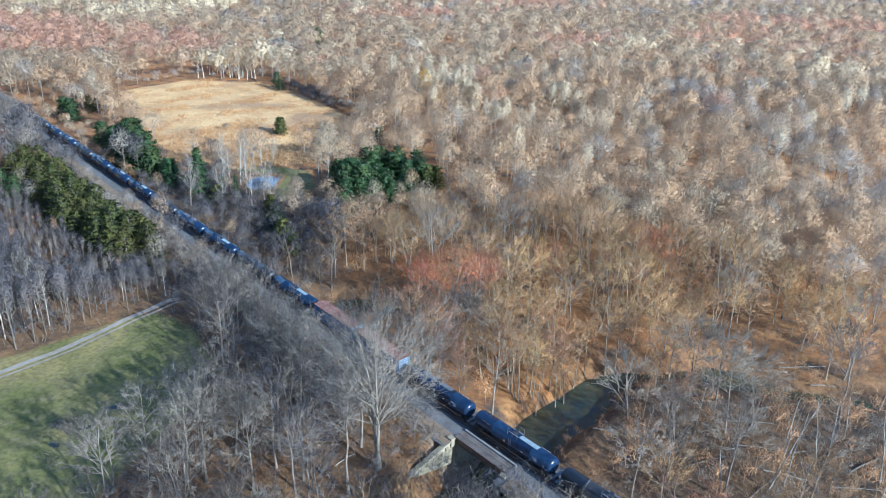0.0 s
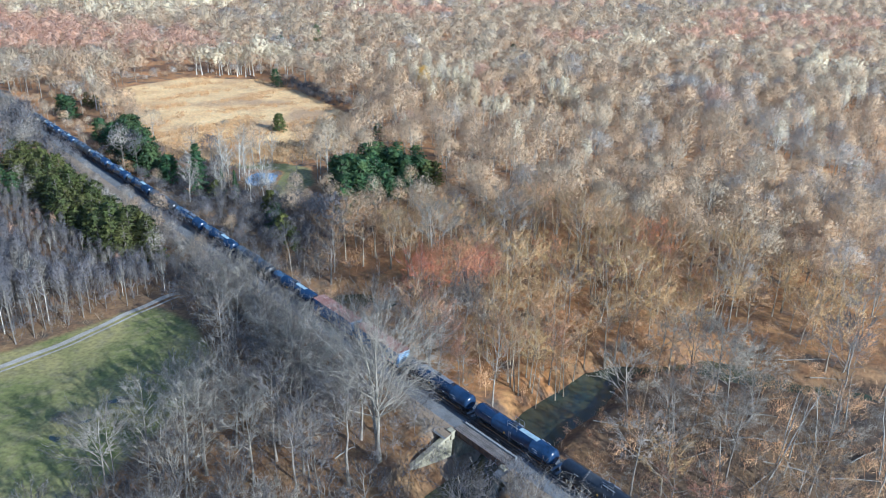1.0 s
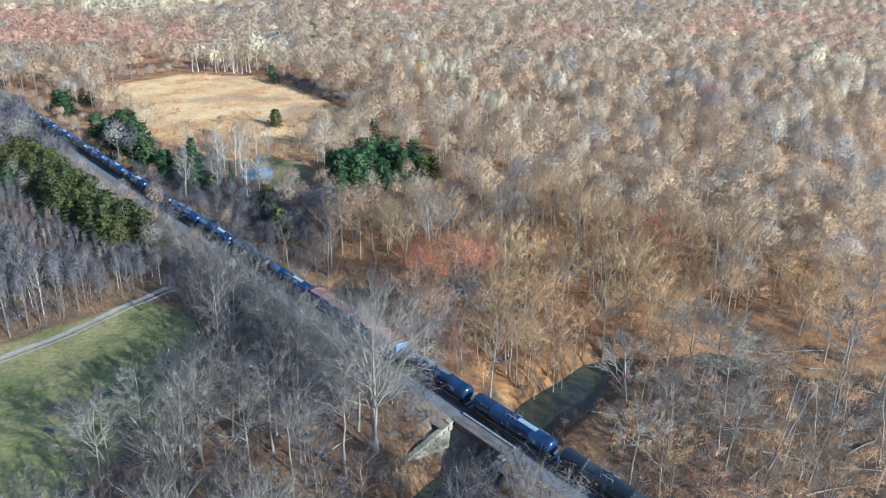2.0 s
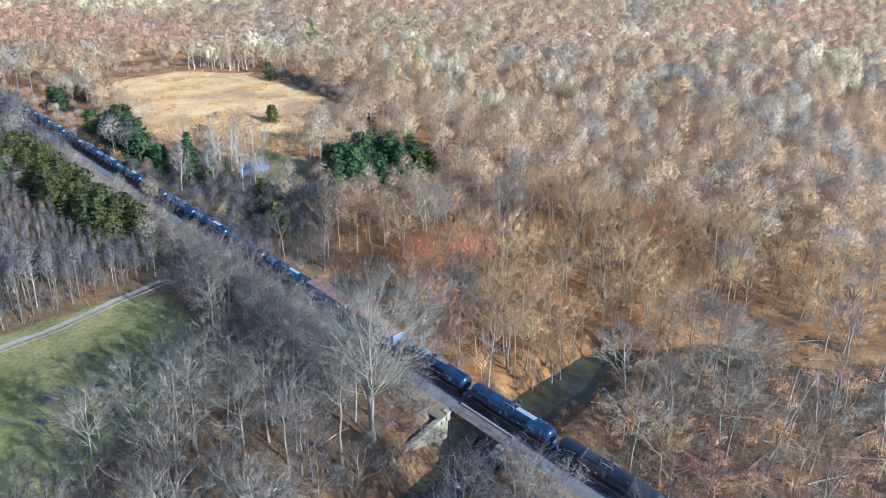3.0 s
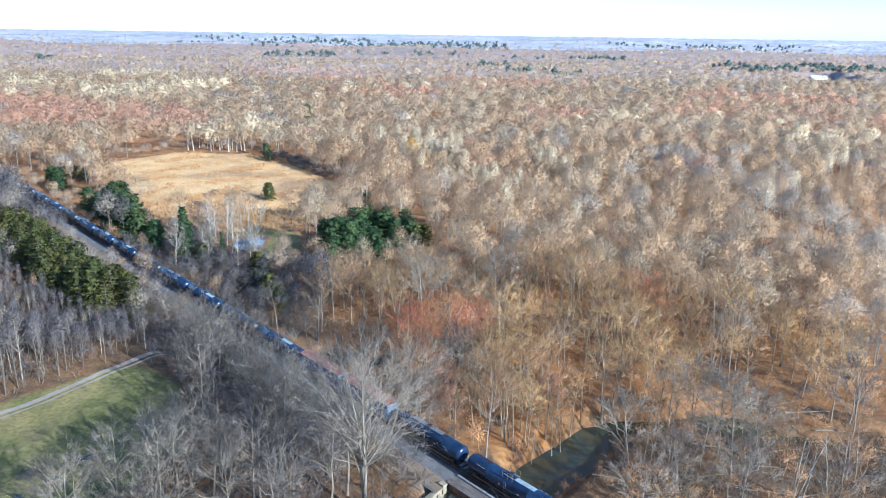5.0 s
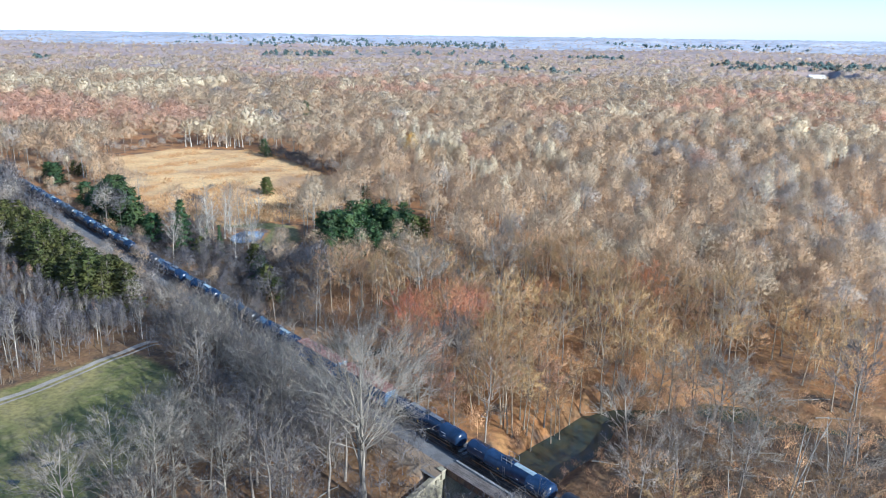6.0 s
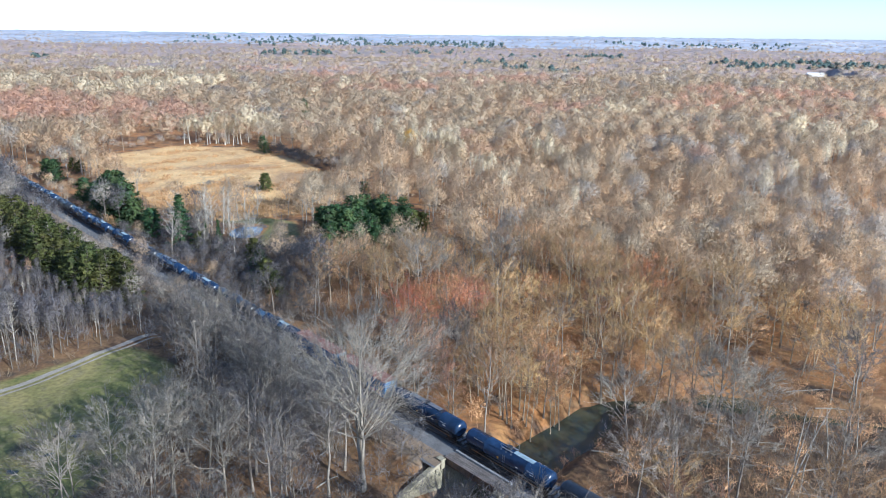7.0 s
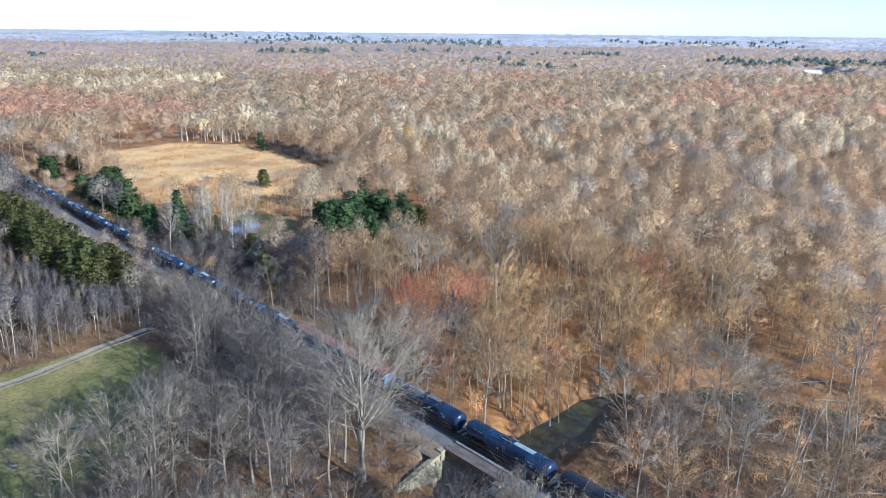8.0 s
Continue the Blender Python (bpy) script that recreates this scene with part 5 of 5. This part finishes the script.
for i, (x, y, sc) in enumerate(((17, 133.3, 1.15), (17.8, 132.6, 1.05), (16.2, 134.2, 1.0), (21.5, 131.5, 0.8), (26, 134.5, 0.85), (28, 136, 0.95), (27.2, 137.5, 0.8), (21, 134.5, 0.9), (20, 138, 1.0), (10, 149, 1.2),
                                (13, 139, 0.9), (24, 141, 1.05), (31, 142, 0.95), (34, 146, 1.0), (12, 144, 1.1), (17, 143, 1.0), (42, 126, 0.6), (45, 134, 0.7))):
    m = pose(x, y, float(ground_z(x, y)) - 0.15, 0, 0, i * 77)
    if slim is None:
        slim = tree_thing("bare_tree", "slim tan-barked leafless tree on the creek bank", "tree", "leafless woodland trees", *bare_tree(140, 17, 3.6, 0.42, 12, 4, 5, 4, twig=0.034, thick=0.0085), BARK_TAN, TWIG_HAZEL, m)
        tr = slim
    else:
        tr = copy_thing(slim, m)
    tr.scale = (sc, sc, sc)
for i, (x, y, h) in enumerate(((-78, 263, 19), (-74, 276, 18), (-75, 258, 18), (-67, 253, 14), (-61, 256, 12), (-76, 283, 17), (-70, 285, 15), (-86, 247, 16), (-86, 254, 17), (-91, 266, 17),
                              (-78, 254, 13), (-75, 247, 12), (-60, 246, 13), (-57, 242, 12), (-64, 244, 13), (-81, 272, 20), (-74, 268, 18), (-66, 288, 12), (-49, 305, 11), (-45, 312, 12), (-40, 318, 11))):
    tree_thing("aspen_tree", "slender white-barked aspen at the edge of the field", "tree", "field aspens", *bare_tree(90 + i, h + 2, 3.4, 0.25, 14, 4, 5, 4, twig=0.055, rise=1.8), BARK_PALE, TWIG_LIMB,
               pose(x, y, float(ground_z(x, y)) - 0.1, 0, 0, i * 70))
tree_thing("willow_tree", "willow with golden-yellow twigs at the wood's edge", "tree", "leafless woodland trees", *dome_tree(99, 22, 5.2, 700, 1.5, 0.5, 10, 4, split=True, loose=0.3, rough=0.12), BARK_TAN, TWIG_GOLD,
           pose(-9, 402, float(ground_z(-9, 402)), 0, 0, 0))

cream = None
for i in range(14):
    x, y = (-4 + 25 * ((i * 0.618) % 1), 366 + 20 * ((i * 0.377) % 1)) if i < 8 else (22 + 9 * ((i * 0.618) % 1), 347 + 6 * ((i * 0.377) % 1)) if i < 11 else (54 + 14 * ((i * 0.618) % 1), 360 + 8 * ((i * 0.377) % 1))
    m = pose(x, y, float(ground_z(x, y)) - 0.2, 0, 0, i * 83)
    if cream is None:
        cream = tree_thing("poplar_tree", "cream-coloured upright leafless tree catching the sun", "tree", "cream woodland trees", *dome_tree(150, 21, 3.7, 760, 1.5, 0.42, 12, 4, -0.8, 0.012, split=True, loose=0.3, mid=0.56, tall=0.44, rough=0.12), BARK_PALE, TWIG_PALE, m)
        tr = cream
    else:
        tr = copy_thing(cream, m)
    sc = 0.95 + 0.3 * ((i * 0.73) % 1) - (0.3 if 8 <= i < 11 else 0)
    tr.scale = (sc, sc, sc)
birch = None
for i in range(22):
    x = (-148, -128, -104, -140, -118)[i % 5] + rng.normal() * 4.5
    y = 476 + 0.12 * abs(x + 120) + rng.uniform(0, 16)
    m = pose(x, y, float(ground_z(x, y)) - 0.2, 0, 0, i * 61)
    if birch is None:
        birch = tree_thing("birch_tree", "white-stemmed birch behind the old field", "tree", "white birches", *bare_tree(151, 19, 2.8, 0.35, 12, 4, 4, 4, twig=0.22, rise=2.0, thick=0.019), BARK_PALE, TWIG_PALE, m)
        tr = birch
    else:
        tr = copy_thing(birch, m)
    sc = rng.uniform(0.7, 1.15)
    tr.scale = (sc, sc, sc)
haze = None
for i in range(52):
    sd, nd = (15 + 72 * ((i * 0.618) % 1), 8.6 + 9 * ((i * 0.377) % 1)) if i < 30 else (256 + 95 * ((i * 0.618) % 1), 6.8 + 8 * ((i * 0.377) % 1))
    p = along(sd, nd)
    m = pose(p.x, p.y, float(ground_z(p.x, p.y)) - 0.2, 0, 0, i * 71)
    if haze is None:
        haze = tree_thing("young_tree", "young grey leafless tree leaning over the railway verge", "tree", "trackside trees", *bare_tree(152, 11, 3.9, 0.16, 14, 4, 5, 5, twig=0.06, rise=1.2, forks=2), BARK, TWIG_LIMB, m)
        tr = haze
    else:
        tr = copy_thing(haze, m)
    sc = (0.75 if i < 30 else 1.15) + 0.4 * ((i * 0.73) % 1)
    tr.scale = (sc, sc, sc)

# ---- evergreens ----
CONE = [conifer(500 + i, h, w_, 2000, pt, 0.10, 0.66) for i, (h, w_, pt) in enumerate([(14, 5.2, 0.42), (13, 5.2, 0.38), (15, 5.4, 0.46)])]
made = {}


def plant(i, x, y, sc, words, category, group, leaf):
    m = pose(x, y, float(ground_z(x, y)) - 0.1, 0, 0, rng.rand() * 360)
    key = (i, leaf.name, words)
    if key in made:
        tr = copy_thing(made[key], m)
    else:
        tr = made[key] = tree_thing("pine_tree", words, category, group, *CONE[i], BARK, leaf, m)
    tr.scale = (sc, sc, sc * rng.uniform(0.9, 1.1))


row = jittered(160, 310, 4.9, 60)
row = row[inside(PINE_ROW, row[:, 0], row[:, 1]) > 0.0]
for x, y in row:
    plant(rng.randint(3), x, y, rng.uniform(0.78, 1.0), "olive-green planted pine in a dense row", "pine tree", "planted pine row", NEEDLE_OLIVE)
CONE += [conifer(510, 13, 6.0, 3600, 0.4, 0.06, 0.85), conifer(511, 16, 3.0, 1800, 0.95, 0.05, 0.7), conifer(512, 9, 4.0, 1800, 0.45, 0.05, 0.75), conifer(513, 14, 4.4, 2400, 0.9, 0.04, 0.6)]
grove = jittered(200, 295, 6.3, 20)
grove = grove[inside(PINE_GROVE, grove[:, 0], grove[:, 1]) > -0.5]
for x, y in grove:
    plant(rng.choice((3, 3, 1)), x, y, rng.uniform(0.72, 1.05), "dark green white pine in a grove", "pine tree", "pine grove", NEEDLE)
PINES_BY_LINE = [
    (3, -121, 288, 1.5), (3, -114, 280, 1.35), (3, -127, 297, 1.3), (3, -109, 275, 0.95), (3, -99, 266, 0.8), (6, -84, 252, 1.35), (4, -76, 253, 0.6), (5, -77, 249, 0.8),
    (5, -4.5, 258, 1.15), (5, -1, 261, 1.05), (5, -54, 230, 1.0), (5, -46, 210, 1.0), (0, -137, 231, 0.8), (0, -143, 235, 0.8), (5, -51, 224, 0.8), (5, -52, 219, 0.7),
    (5, -42, 204, 0.8), (5, -49, 215, 0.9), (4, -69, 244, 0.7),
]
PINES_BEYOND = [
    (3, -138, 312, 0.95), (3, -148, 322, 0.8), (3, -182, 366, 0.9), (3, -190, 376, 0.8), (3, -73, 337, 0.62), (5, -27, 326, 0.8), (1, -97, 445, 0.8), (1, -94, 440, 0.6),
    (1, 25, 556, 1.1), (1, 31, 557, 1.0), (0, 52, 552, 0.9), (5, 127, 525, 1.2), (2, -116, 556, 1.2), (1, -108, 560, 0.8), (2, -98, 608, 1.2), (0, -60, 610, 0.8),
    (3, -228, 905, 1.2), (2, 88, 887, 1.1), (2, 130, 900, 1.1), (5, -178, 385, 0.8), (5, -184, 390, 0.8),
]
for i, x, y, sc in PINES_BY_LINE + PINES_BEYOND:
    olive = (x, y) in ((-73, 337), (-178, 385), (-184, 390), (-46, 210), (-42, 204), (-54, 230), (-77, 249), (-4.5, 258), (-1, 261))
    plant(i, x, y, sc, "dark green evergreen standing by itself" if not olive else "rounded olive-green evergreen beside the field", "evergreen tree", "scattered evergreens", NEEDLE_OLIVE if olive else NEEDLE)
belts = []
for x0, x1, y0, y1, few in ((-560, 250, 2350, 2900, 170), (-400, -235, 1800, 1900, 26), (560, 930, 1380, 1560, 110), (310, 470, 1750, 1900, 26), (60, 200, 1500, 1560, 12),
                              (-760, -700, 1480, 1500, 7), (120, 240, 1180, 1260, 12), (-260, 300, 1900, 2100, 20), (640, 1300, 2500, 2900, 60), (-900, -400, 2600, 3100, 30)):
    count = few * 2
    belts.append(np.stack([rng.uniform(x0, x1, count), rng.uniform(y0, y1, count), rng.uniform(0.5, 1.05, count)], 1))
belts = np.concatenate(belts)
belts = belts[inside(BARN_YARD, belts[:, 0], belts[:, 1]) < 6]
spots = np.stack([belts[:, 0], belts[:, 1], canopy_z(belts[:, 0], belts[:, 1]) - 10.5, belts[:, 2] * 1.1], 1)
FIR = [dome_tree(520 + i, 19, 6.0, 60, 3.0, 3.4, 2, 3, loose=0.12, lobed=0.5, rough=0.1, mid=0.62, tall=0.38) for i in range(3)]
scatter("far_pines", FIR, spots, NEEDLE_HAZE, "distant evergreen belts paled with a haze tint", "woods", seed=60)

# ---- undergrowth ----
def ground_tuft(seed, n, r, h, wdt):
    rng_ = np.random.RandomState(seed)
    sh = Shape()
    p = np.concatenate([rng_.normal(size=(n, 2)) * r * 0.5, np.zeros((n, 1))], 1)
    d = unit(np.concatenate([rng_.normal(size=(n, 2)) * 0.6, np.ones((n, 1))], 1)) * h * rng_.uniform(0.5, 1.1, (n, 1))
    sh.spikes(p, p + d, wdt, rng_, 1)
    return sh.arrays()


def on_ground(p, lo, hi):
    return np.stack([p[:, 0], p[:, 1], ground_z(p[:, 0], p[:, 1]) - 0.03, rng.uniform(lo, hi, len(p))], 1)


p = jittered(80, 240, 3.0, 10)
p = p[free(p[:, 0], p[:, 1], (6.5, 4.0)) & (rng.rand(len(p)) < 0.55)]
scatter("brush", [ground_tuft(600 + i, 12, 1.2, 1.5, 0.06) for i in range(4)], on_ground(p, 0.5, 1.6), BRUSH, "low bare brown brush on the woodland floor", "brush")
SHRUB = [dome_tree(640 + i, 3.4, 1.8, 84, 1.0, 0.09, 4, 3, lobed=0.5) for i in range(4)]
p = jittered(84, 300, 3.1, 30)
s_, n_ = (p[:, 0] - P0.x) * D.x + (p[:, 1] - P0.y) * D.y, (p[:, 0] - P0.x) * N.x + (p[:, 1] - P0.y) * N.y
edge = (((np.abs(n_ - 6.8) < 2.6) & (s_ < 58)) | (np.abs(n_ + 7.5) < 3.0)) & (s_ > 2)
edge |= (s_ > -45) & (s_ < 2) & (n_ > 4.6) & (n_ < 20)
edge |= inside(LOW, p[:, 0], p[:, 1]) > 0
edge |= (p[:, 0] > 30) & (p[:, 1] < 150) & (rng.rand(len(p)) < 0.85)
edge |= (inside(POLES, p[:, 0], p[:, 1]) > -3) & (inside(POLES, p[:, 0], p[:, 1]) < 12)
edge |= (p[:, 1] < 225) & (rng.rand(len(p)) < 0.55)
edge |= (p[:, 0] > 12) & (p[:, 0] < 45) & (p[:, 1] < 140) & (rng.rand(len(p)) < 0.6)
p = p[edge & free(p[:, 0], p[:, 1], (4.8, 4.4)) & (rng.rand(len(p)) < 0.8)]
s_, n_ = (p[:, 0] - P0.x) * D.x + (p[:, 1] - P0.y) * D.y, (p[:, 0] - P0.x) * N.x + (p[:, 1] - P0.y) * N.y
u = np.where(n_ > 0, np.where(rng.rand(len(p)) < 0.92, rng.rand(len(p)) * 0.35, 0.9), 0.35 + rng.rand(len(p)) * 0.65)
# shrubs of the shaded hollow take the darkened twigs
u = np.where((inside(LOW, p[:, 0], p[:, 1]) > -4) & (rng.rand(len(p)) < 0.9), 0.1, u)
for k, (mat_, lo, hi, words) in enumerate(((TWIG_DARK_SHADED, 0.0, 0.35, "leafless shrubs along the railway, shade painted into the twigs"), (TWIG_UMBER, 0.35, 0.62, "brown leafless thicket on the woodland floor"), (TWIG_HAZEL, 0.62, 0.84, "tan leafless saplings on the woodland floor"),
                                           (TWIG_SLATE, 0.84, 1.0, "tangled grey leafless shrubs along the railway"))):
    spots = on_ground(p[(u >= lo) & (u < hi)], 0.8, 1.9)
    pick = (u >= lo) & (u < hi)
    spots[:, 3] *= np.where(inside(OPEN_BANK, spots[:, 0], spots[:, 1]) > 0, 0.45, 1.0)
    spots[:, 3] *= np.where((n_[pick] > 4) & (s_[pick] > 12) & (n_[pick] < 12), 1.6, np.where(n_[pick] > 4, 1.2, 1.0))
    scatter("shrubs", SHRUB, spots, mat_, words, "shrubs", seed=70 + k)
p = jittered(285, 470, 3.2, 0)
p = p[(inside(FIELD, p[:, 0], p[:, 1]) > -2) & (rng.rand(len(p)) < 0.8)]
scatter("dry_grass", [ground_tuft(610 + i, 9, 1.6, 0.7, 0.16) for i in range(3)], on_ground(p, 0.6, 1.3), STRAW, "golden dry grass of the old field", "grass")
p = jittered(285, 470, 2.4, 0)
lowpart = smooth(372, 338, p[:, 1] - 0.25 * (p[:, 0] + 80))
p = p[(inside(FIELD, p[:, 0], p[:, 1]) > -3) & (waves(p[:, 0], p[:, 1], 26, 61) + 0.5 * waves(p[:, 0], p[:, 1], 9, 62) + 1.2 * lowpart > 0.5)]
scatter("weeds", [ground_tuft(630 + i, 16, 2.0, 1.3, 0.2) for i in range(3)], on_ground(p, 0.6, 1.5), WEEDS, "brown standing weeds in the old field", "weeds")
p = jittered(380, 450, 3.2, 0)
gap = inside(FIELD, p[:, 0], p[:, 1])
p = p[(gap < 1) & (gap > -9) & (p[:, 0] > -95) & (p[:, 1] > 395)]
scatter("shrubs", [dome_tree(650 + i, 5.5, 3.0, 150, 1.1, 0.3, 5, 3, -0.6) for i in range(3)], on_ground(p, 0.6, 1.2), TWIG_DARK_SHADED, "dark leafless shrubs at the field's far corner", "shrubs", seed=77)
p = jittered(84, 172, 1.6, 40)
p = p[(inside(MEADOW, p[:, 0], p[:, 1]) > -1) & (to_line(DRIVE, p[:, 0], p[:, 1]) > 1.8)]
scatter("meadow_grass", [ground_tuft(620 + i, 8, 1.0, 0.28, 0.09) for i in range(3)], on_ground(p, 0.6, 1.2), GRASS, "short green and tan meadow grass", "grass")


def fallen_log(x, y, ln, turn, r, seed):
    rg = np.random.RandomState(seed)
    sh = Shape()
    ts = np.linspace(0, 1, 5)
    pts = np.stack([ts * ln - ln / 2, rg.normal(size=5) * 0.1, 0.02 * ln * np.sin(ts * 3)], 1)
    sh.limb(pts, r * (1 - 0.6 * ts), 7)
    a = pts[2:4]
    sh.spikes(a, a + np.array([[0.8, 1.2, 0.9], [0.9, -1.0, 0.8]]) * ln * 0.12, r * 0.6, rg, 3)
    ob = bulk("fallen_log", *sh.arrays(), LOG)
    ob.matrix_basis = pose(x, y, float(ground_z(x, y)) + r * 0.6, 0, 0, turn)
    return tagged(ob, "weathered grey fallen log on the woodland floor", "log", "fallen logs")


for i, (x, y, ln, turn) in enumerate(((55, 123, 11, 8), (62, 118, 9, -12), (50, 113, 10, 20), (66, 109, 12, -25), (72, 117, 10, 10), (58, 106, 8, 40), (76, 106, 11, -8), (43, 117, 9, 5),
                                      (68, 101, 10, 15), (60, 132, 8, -20), (80, 113, 9, 30), (-17, 117, 5, 60), (-15, 107, 4.5, 50), (84, 147, 10, 5), (88, 142, 9, -10), (70, 131, 11, 12), (64, 126, 10, -6), (34, 122, 5, -15), (53, 100, 9, -30))):
    fallen_log(x, y, ln, turn, 0.15, 700 + i)


def snag(x, y, h, lean_x, lean_y, seed):
    rg = np.random.RandomState(seed)
    sh = Shape()
    ts = np.linspace(0, 1, 6)
    pts = np.stack([lean_x * ts ** 1.2, lean_y * ts ** 1.2, h * ts], 1) + rg.normal(size=(6, 3)) * 0.08
    sh.limb(pts, 0.15 * (1 - 0.8 * ts) + 0.02, 6)
    a = pts[[2, 3, 3, 4, 4, 5]]
    sh.spikes(a, a + unit(rg.normal(size=(6, 3)) + np.array([0, 0, 1.2])) * rg.uniform(1.5, 3.5, (6, 1)), 0.10, rg, 3)
    ob = bulk("dead_tree", *sh.arrays(), LOG)
    ob.matrix_basis = pose(x, y, float(ground_z(x, y)) - 0.1)
    return tagged(ob, "bleached leaning dead tree without twigs", "dead tree", "dead standing trees")


for i, (x, y, h, lx, ly) in enumerate(((59.5, 106, 18, 6.0, 1.0), (60.3, 107, 16, 3.2, 1.5), (91, 143, 15, 1.5, 1), (80, 108, 14, -2.0, 1), (50, 104, 10, -1.0, 1.0), (63, 108, 15, 2.0, 1.0), (70, 112, 14, -1.5, 1.0), (75, 100, 13, 0.5, 1.0), (66, 116, 12, 1.0, 0.5),
                                       (80, 121, 13, -1.0, 0.5), (-88, 261, 13, 1, 0), (-63, 254, 12, 2, 1))):
    snag(x, y, h, lx, ly, 740 + i)


for i, (x, y, h, r, mat_, words) in enumerate(((-85, 345, 7, 4.5, TWIG_HAZEL, "rounded brown shrub standing in the old field"), (-60, 335, 5, 3.0, TWIG_SLATE, "grey leafless bush in the old field"),
                                               (-100, 345, 4, 2.6, TWIG_SLATE, "small grey bush in the old field"), (-52, 310, 5, 3.2, TWIG_UMBER, "low brown bush at the field's edge"),
                                               (-66, 112, 3.5, 2.4, TWIG_DARK_SHADED, "dark bush in the green meadow"), (-57, 118, 3, 2.2, TWIG_SLATE, "grey bush at the meadow's edge"),
                                               (-51, 238, 6, 4.0, TWIG_PALE, "pale rounded bush beside the lawn"), (-60, 251, 6, 3.6, TWIG_PALE, "whitish leafless bush near the lawn"),
                                               (62, 172, 6, 5.0, TWIG_OCHRE, "low ochre thicket in the woods"), (52, 158, 5, 4.5, TWIG_OCHRE, "tan thicket by the creek bend"),
                                               (-53, 270, 11, 4.8, TWIG_DARK_SHADED, "dark bare shrub tree on the lawn"))):
    bush = thing("bush", words, "bush", "open-ground bushes", pose(x, y, float(ground_z(x, y)) - 0.1, 0, 0, i * 50))
    bulk("crown", *dome_tree(760 + i, h, r, 700, 0.9, 0.08, 8, 4, -0.7), mat_, bush)
for x, y, a, c, turn in ((-60, 121, 2.0, 0.8, 20), (-66, 109, 1.5, 0.7, -15), (-63, 114, 1.2, 0.5, 40)):
    bm = bmesh.new()
    bmesh.ops.create_circle(bm, cap_ends=True, segments=24, radius=1)
    for v in bm.verts:
        v.co.x, v.co.y = v.co.x * a * (1 + 0.15 * math.sin(v.co.y * 4)), v.co.y * c * (1 + 0.2 * math.sin(v.co.x * 5))
    pud = part("puddle", bm, WATER)
    pud.matrix_basis = pose(x, y, float(ground_z(x, y)) + 0.06, 0, 0, turn)
    tagged(pud, "shallow puddle in the meadow grass", "puddle", "meadow puddles")


# ---- buildings ----
def house(x, y, turn, lx, ly, wall, rise, roof_mat, wall_mat, words, category):
    z = float(ground_z(x, y))
    ob = thing("house", words, category, m=pose(x, y, z, 0, 0, turn))
    for sx, sy, w_, d_ in ((0, -ly / 2, lx, 0.2), (0, ly / 2, lx, 0.2), (-lx / 2, 0, 0.2, ly - 0.2), (lx / 2, 0, 0.2, ly - 0.2)):
        bm = bmesh.new()
        box(bm, (sx, sy, wall / 2 - 0.2), (w_, d_, wall + 0.4))
        part("wall", bm, wall_mat, ob)
    bm = bmesh.new()
    for sx in (-lx / 2, lx / 2):
        a, c, t = bm.verts.new((sx, -ly / 2, wall)), bm.verts.new((sx, ly / 2, wall)), bm.verts.new((sx, 0, wall + rise))
        bm.faces.new((a, c, t))
    part("gable", bm, wall_mat, ob)
    for sg in (-1, 1):
        bm = bmesh.new()
        a = math.atan2(rise, ly / 2)
        ln = math.hypot(rise, ly / 2) + 0.4
        box(bm, (0, sg * (ly / 4 + 0.1), wall + rise / 2 - 0.02), (lx + 0.7, ln, 0.12), Matrix.Rotation(-sg * a, 4, "X"))
        part("roof", bm, roof_mat, ob)
    bm = bmesh.new()
    box(bm, (lx * 0.15, -ly / 2 - 0.06, 1.0), (0.95, 0.08, 2.05), bevel=0.02)
    part("door", bm, DOOR_BROWN, ob)
    for sx in (-0.3, 0.36):
        bm = bmesh.new()
        box(bm, (lx * sx, -ly / 2 - 0.06, 1.5), (1.1, 0.08, 1.0), bevel=0.02)
        part("window", bm, BLACK, ob)
    return ob


heap = dome_tree(720, 2.2, 2.2, 260, 1.0, 0.16, 5, 3, -0.5)
ob = bulk("brush_pile", *heap, TWIG_DARK_SHADED)
ob.matrix_basis = pose(-60.3, 271, float(ground_z(-60.3, 271)) - 0.1)
tagged(ob, "dark heap of cut brush at the edge of the pool", "brush pile")
house(709, 1397, 5, 31, 14, 5.0, 3.4, WHITE_METAL, WHITE_METAL, "long white sheet-metal barn far off", "barn")
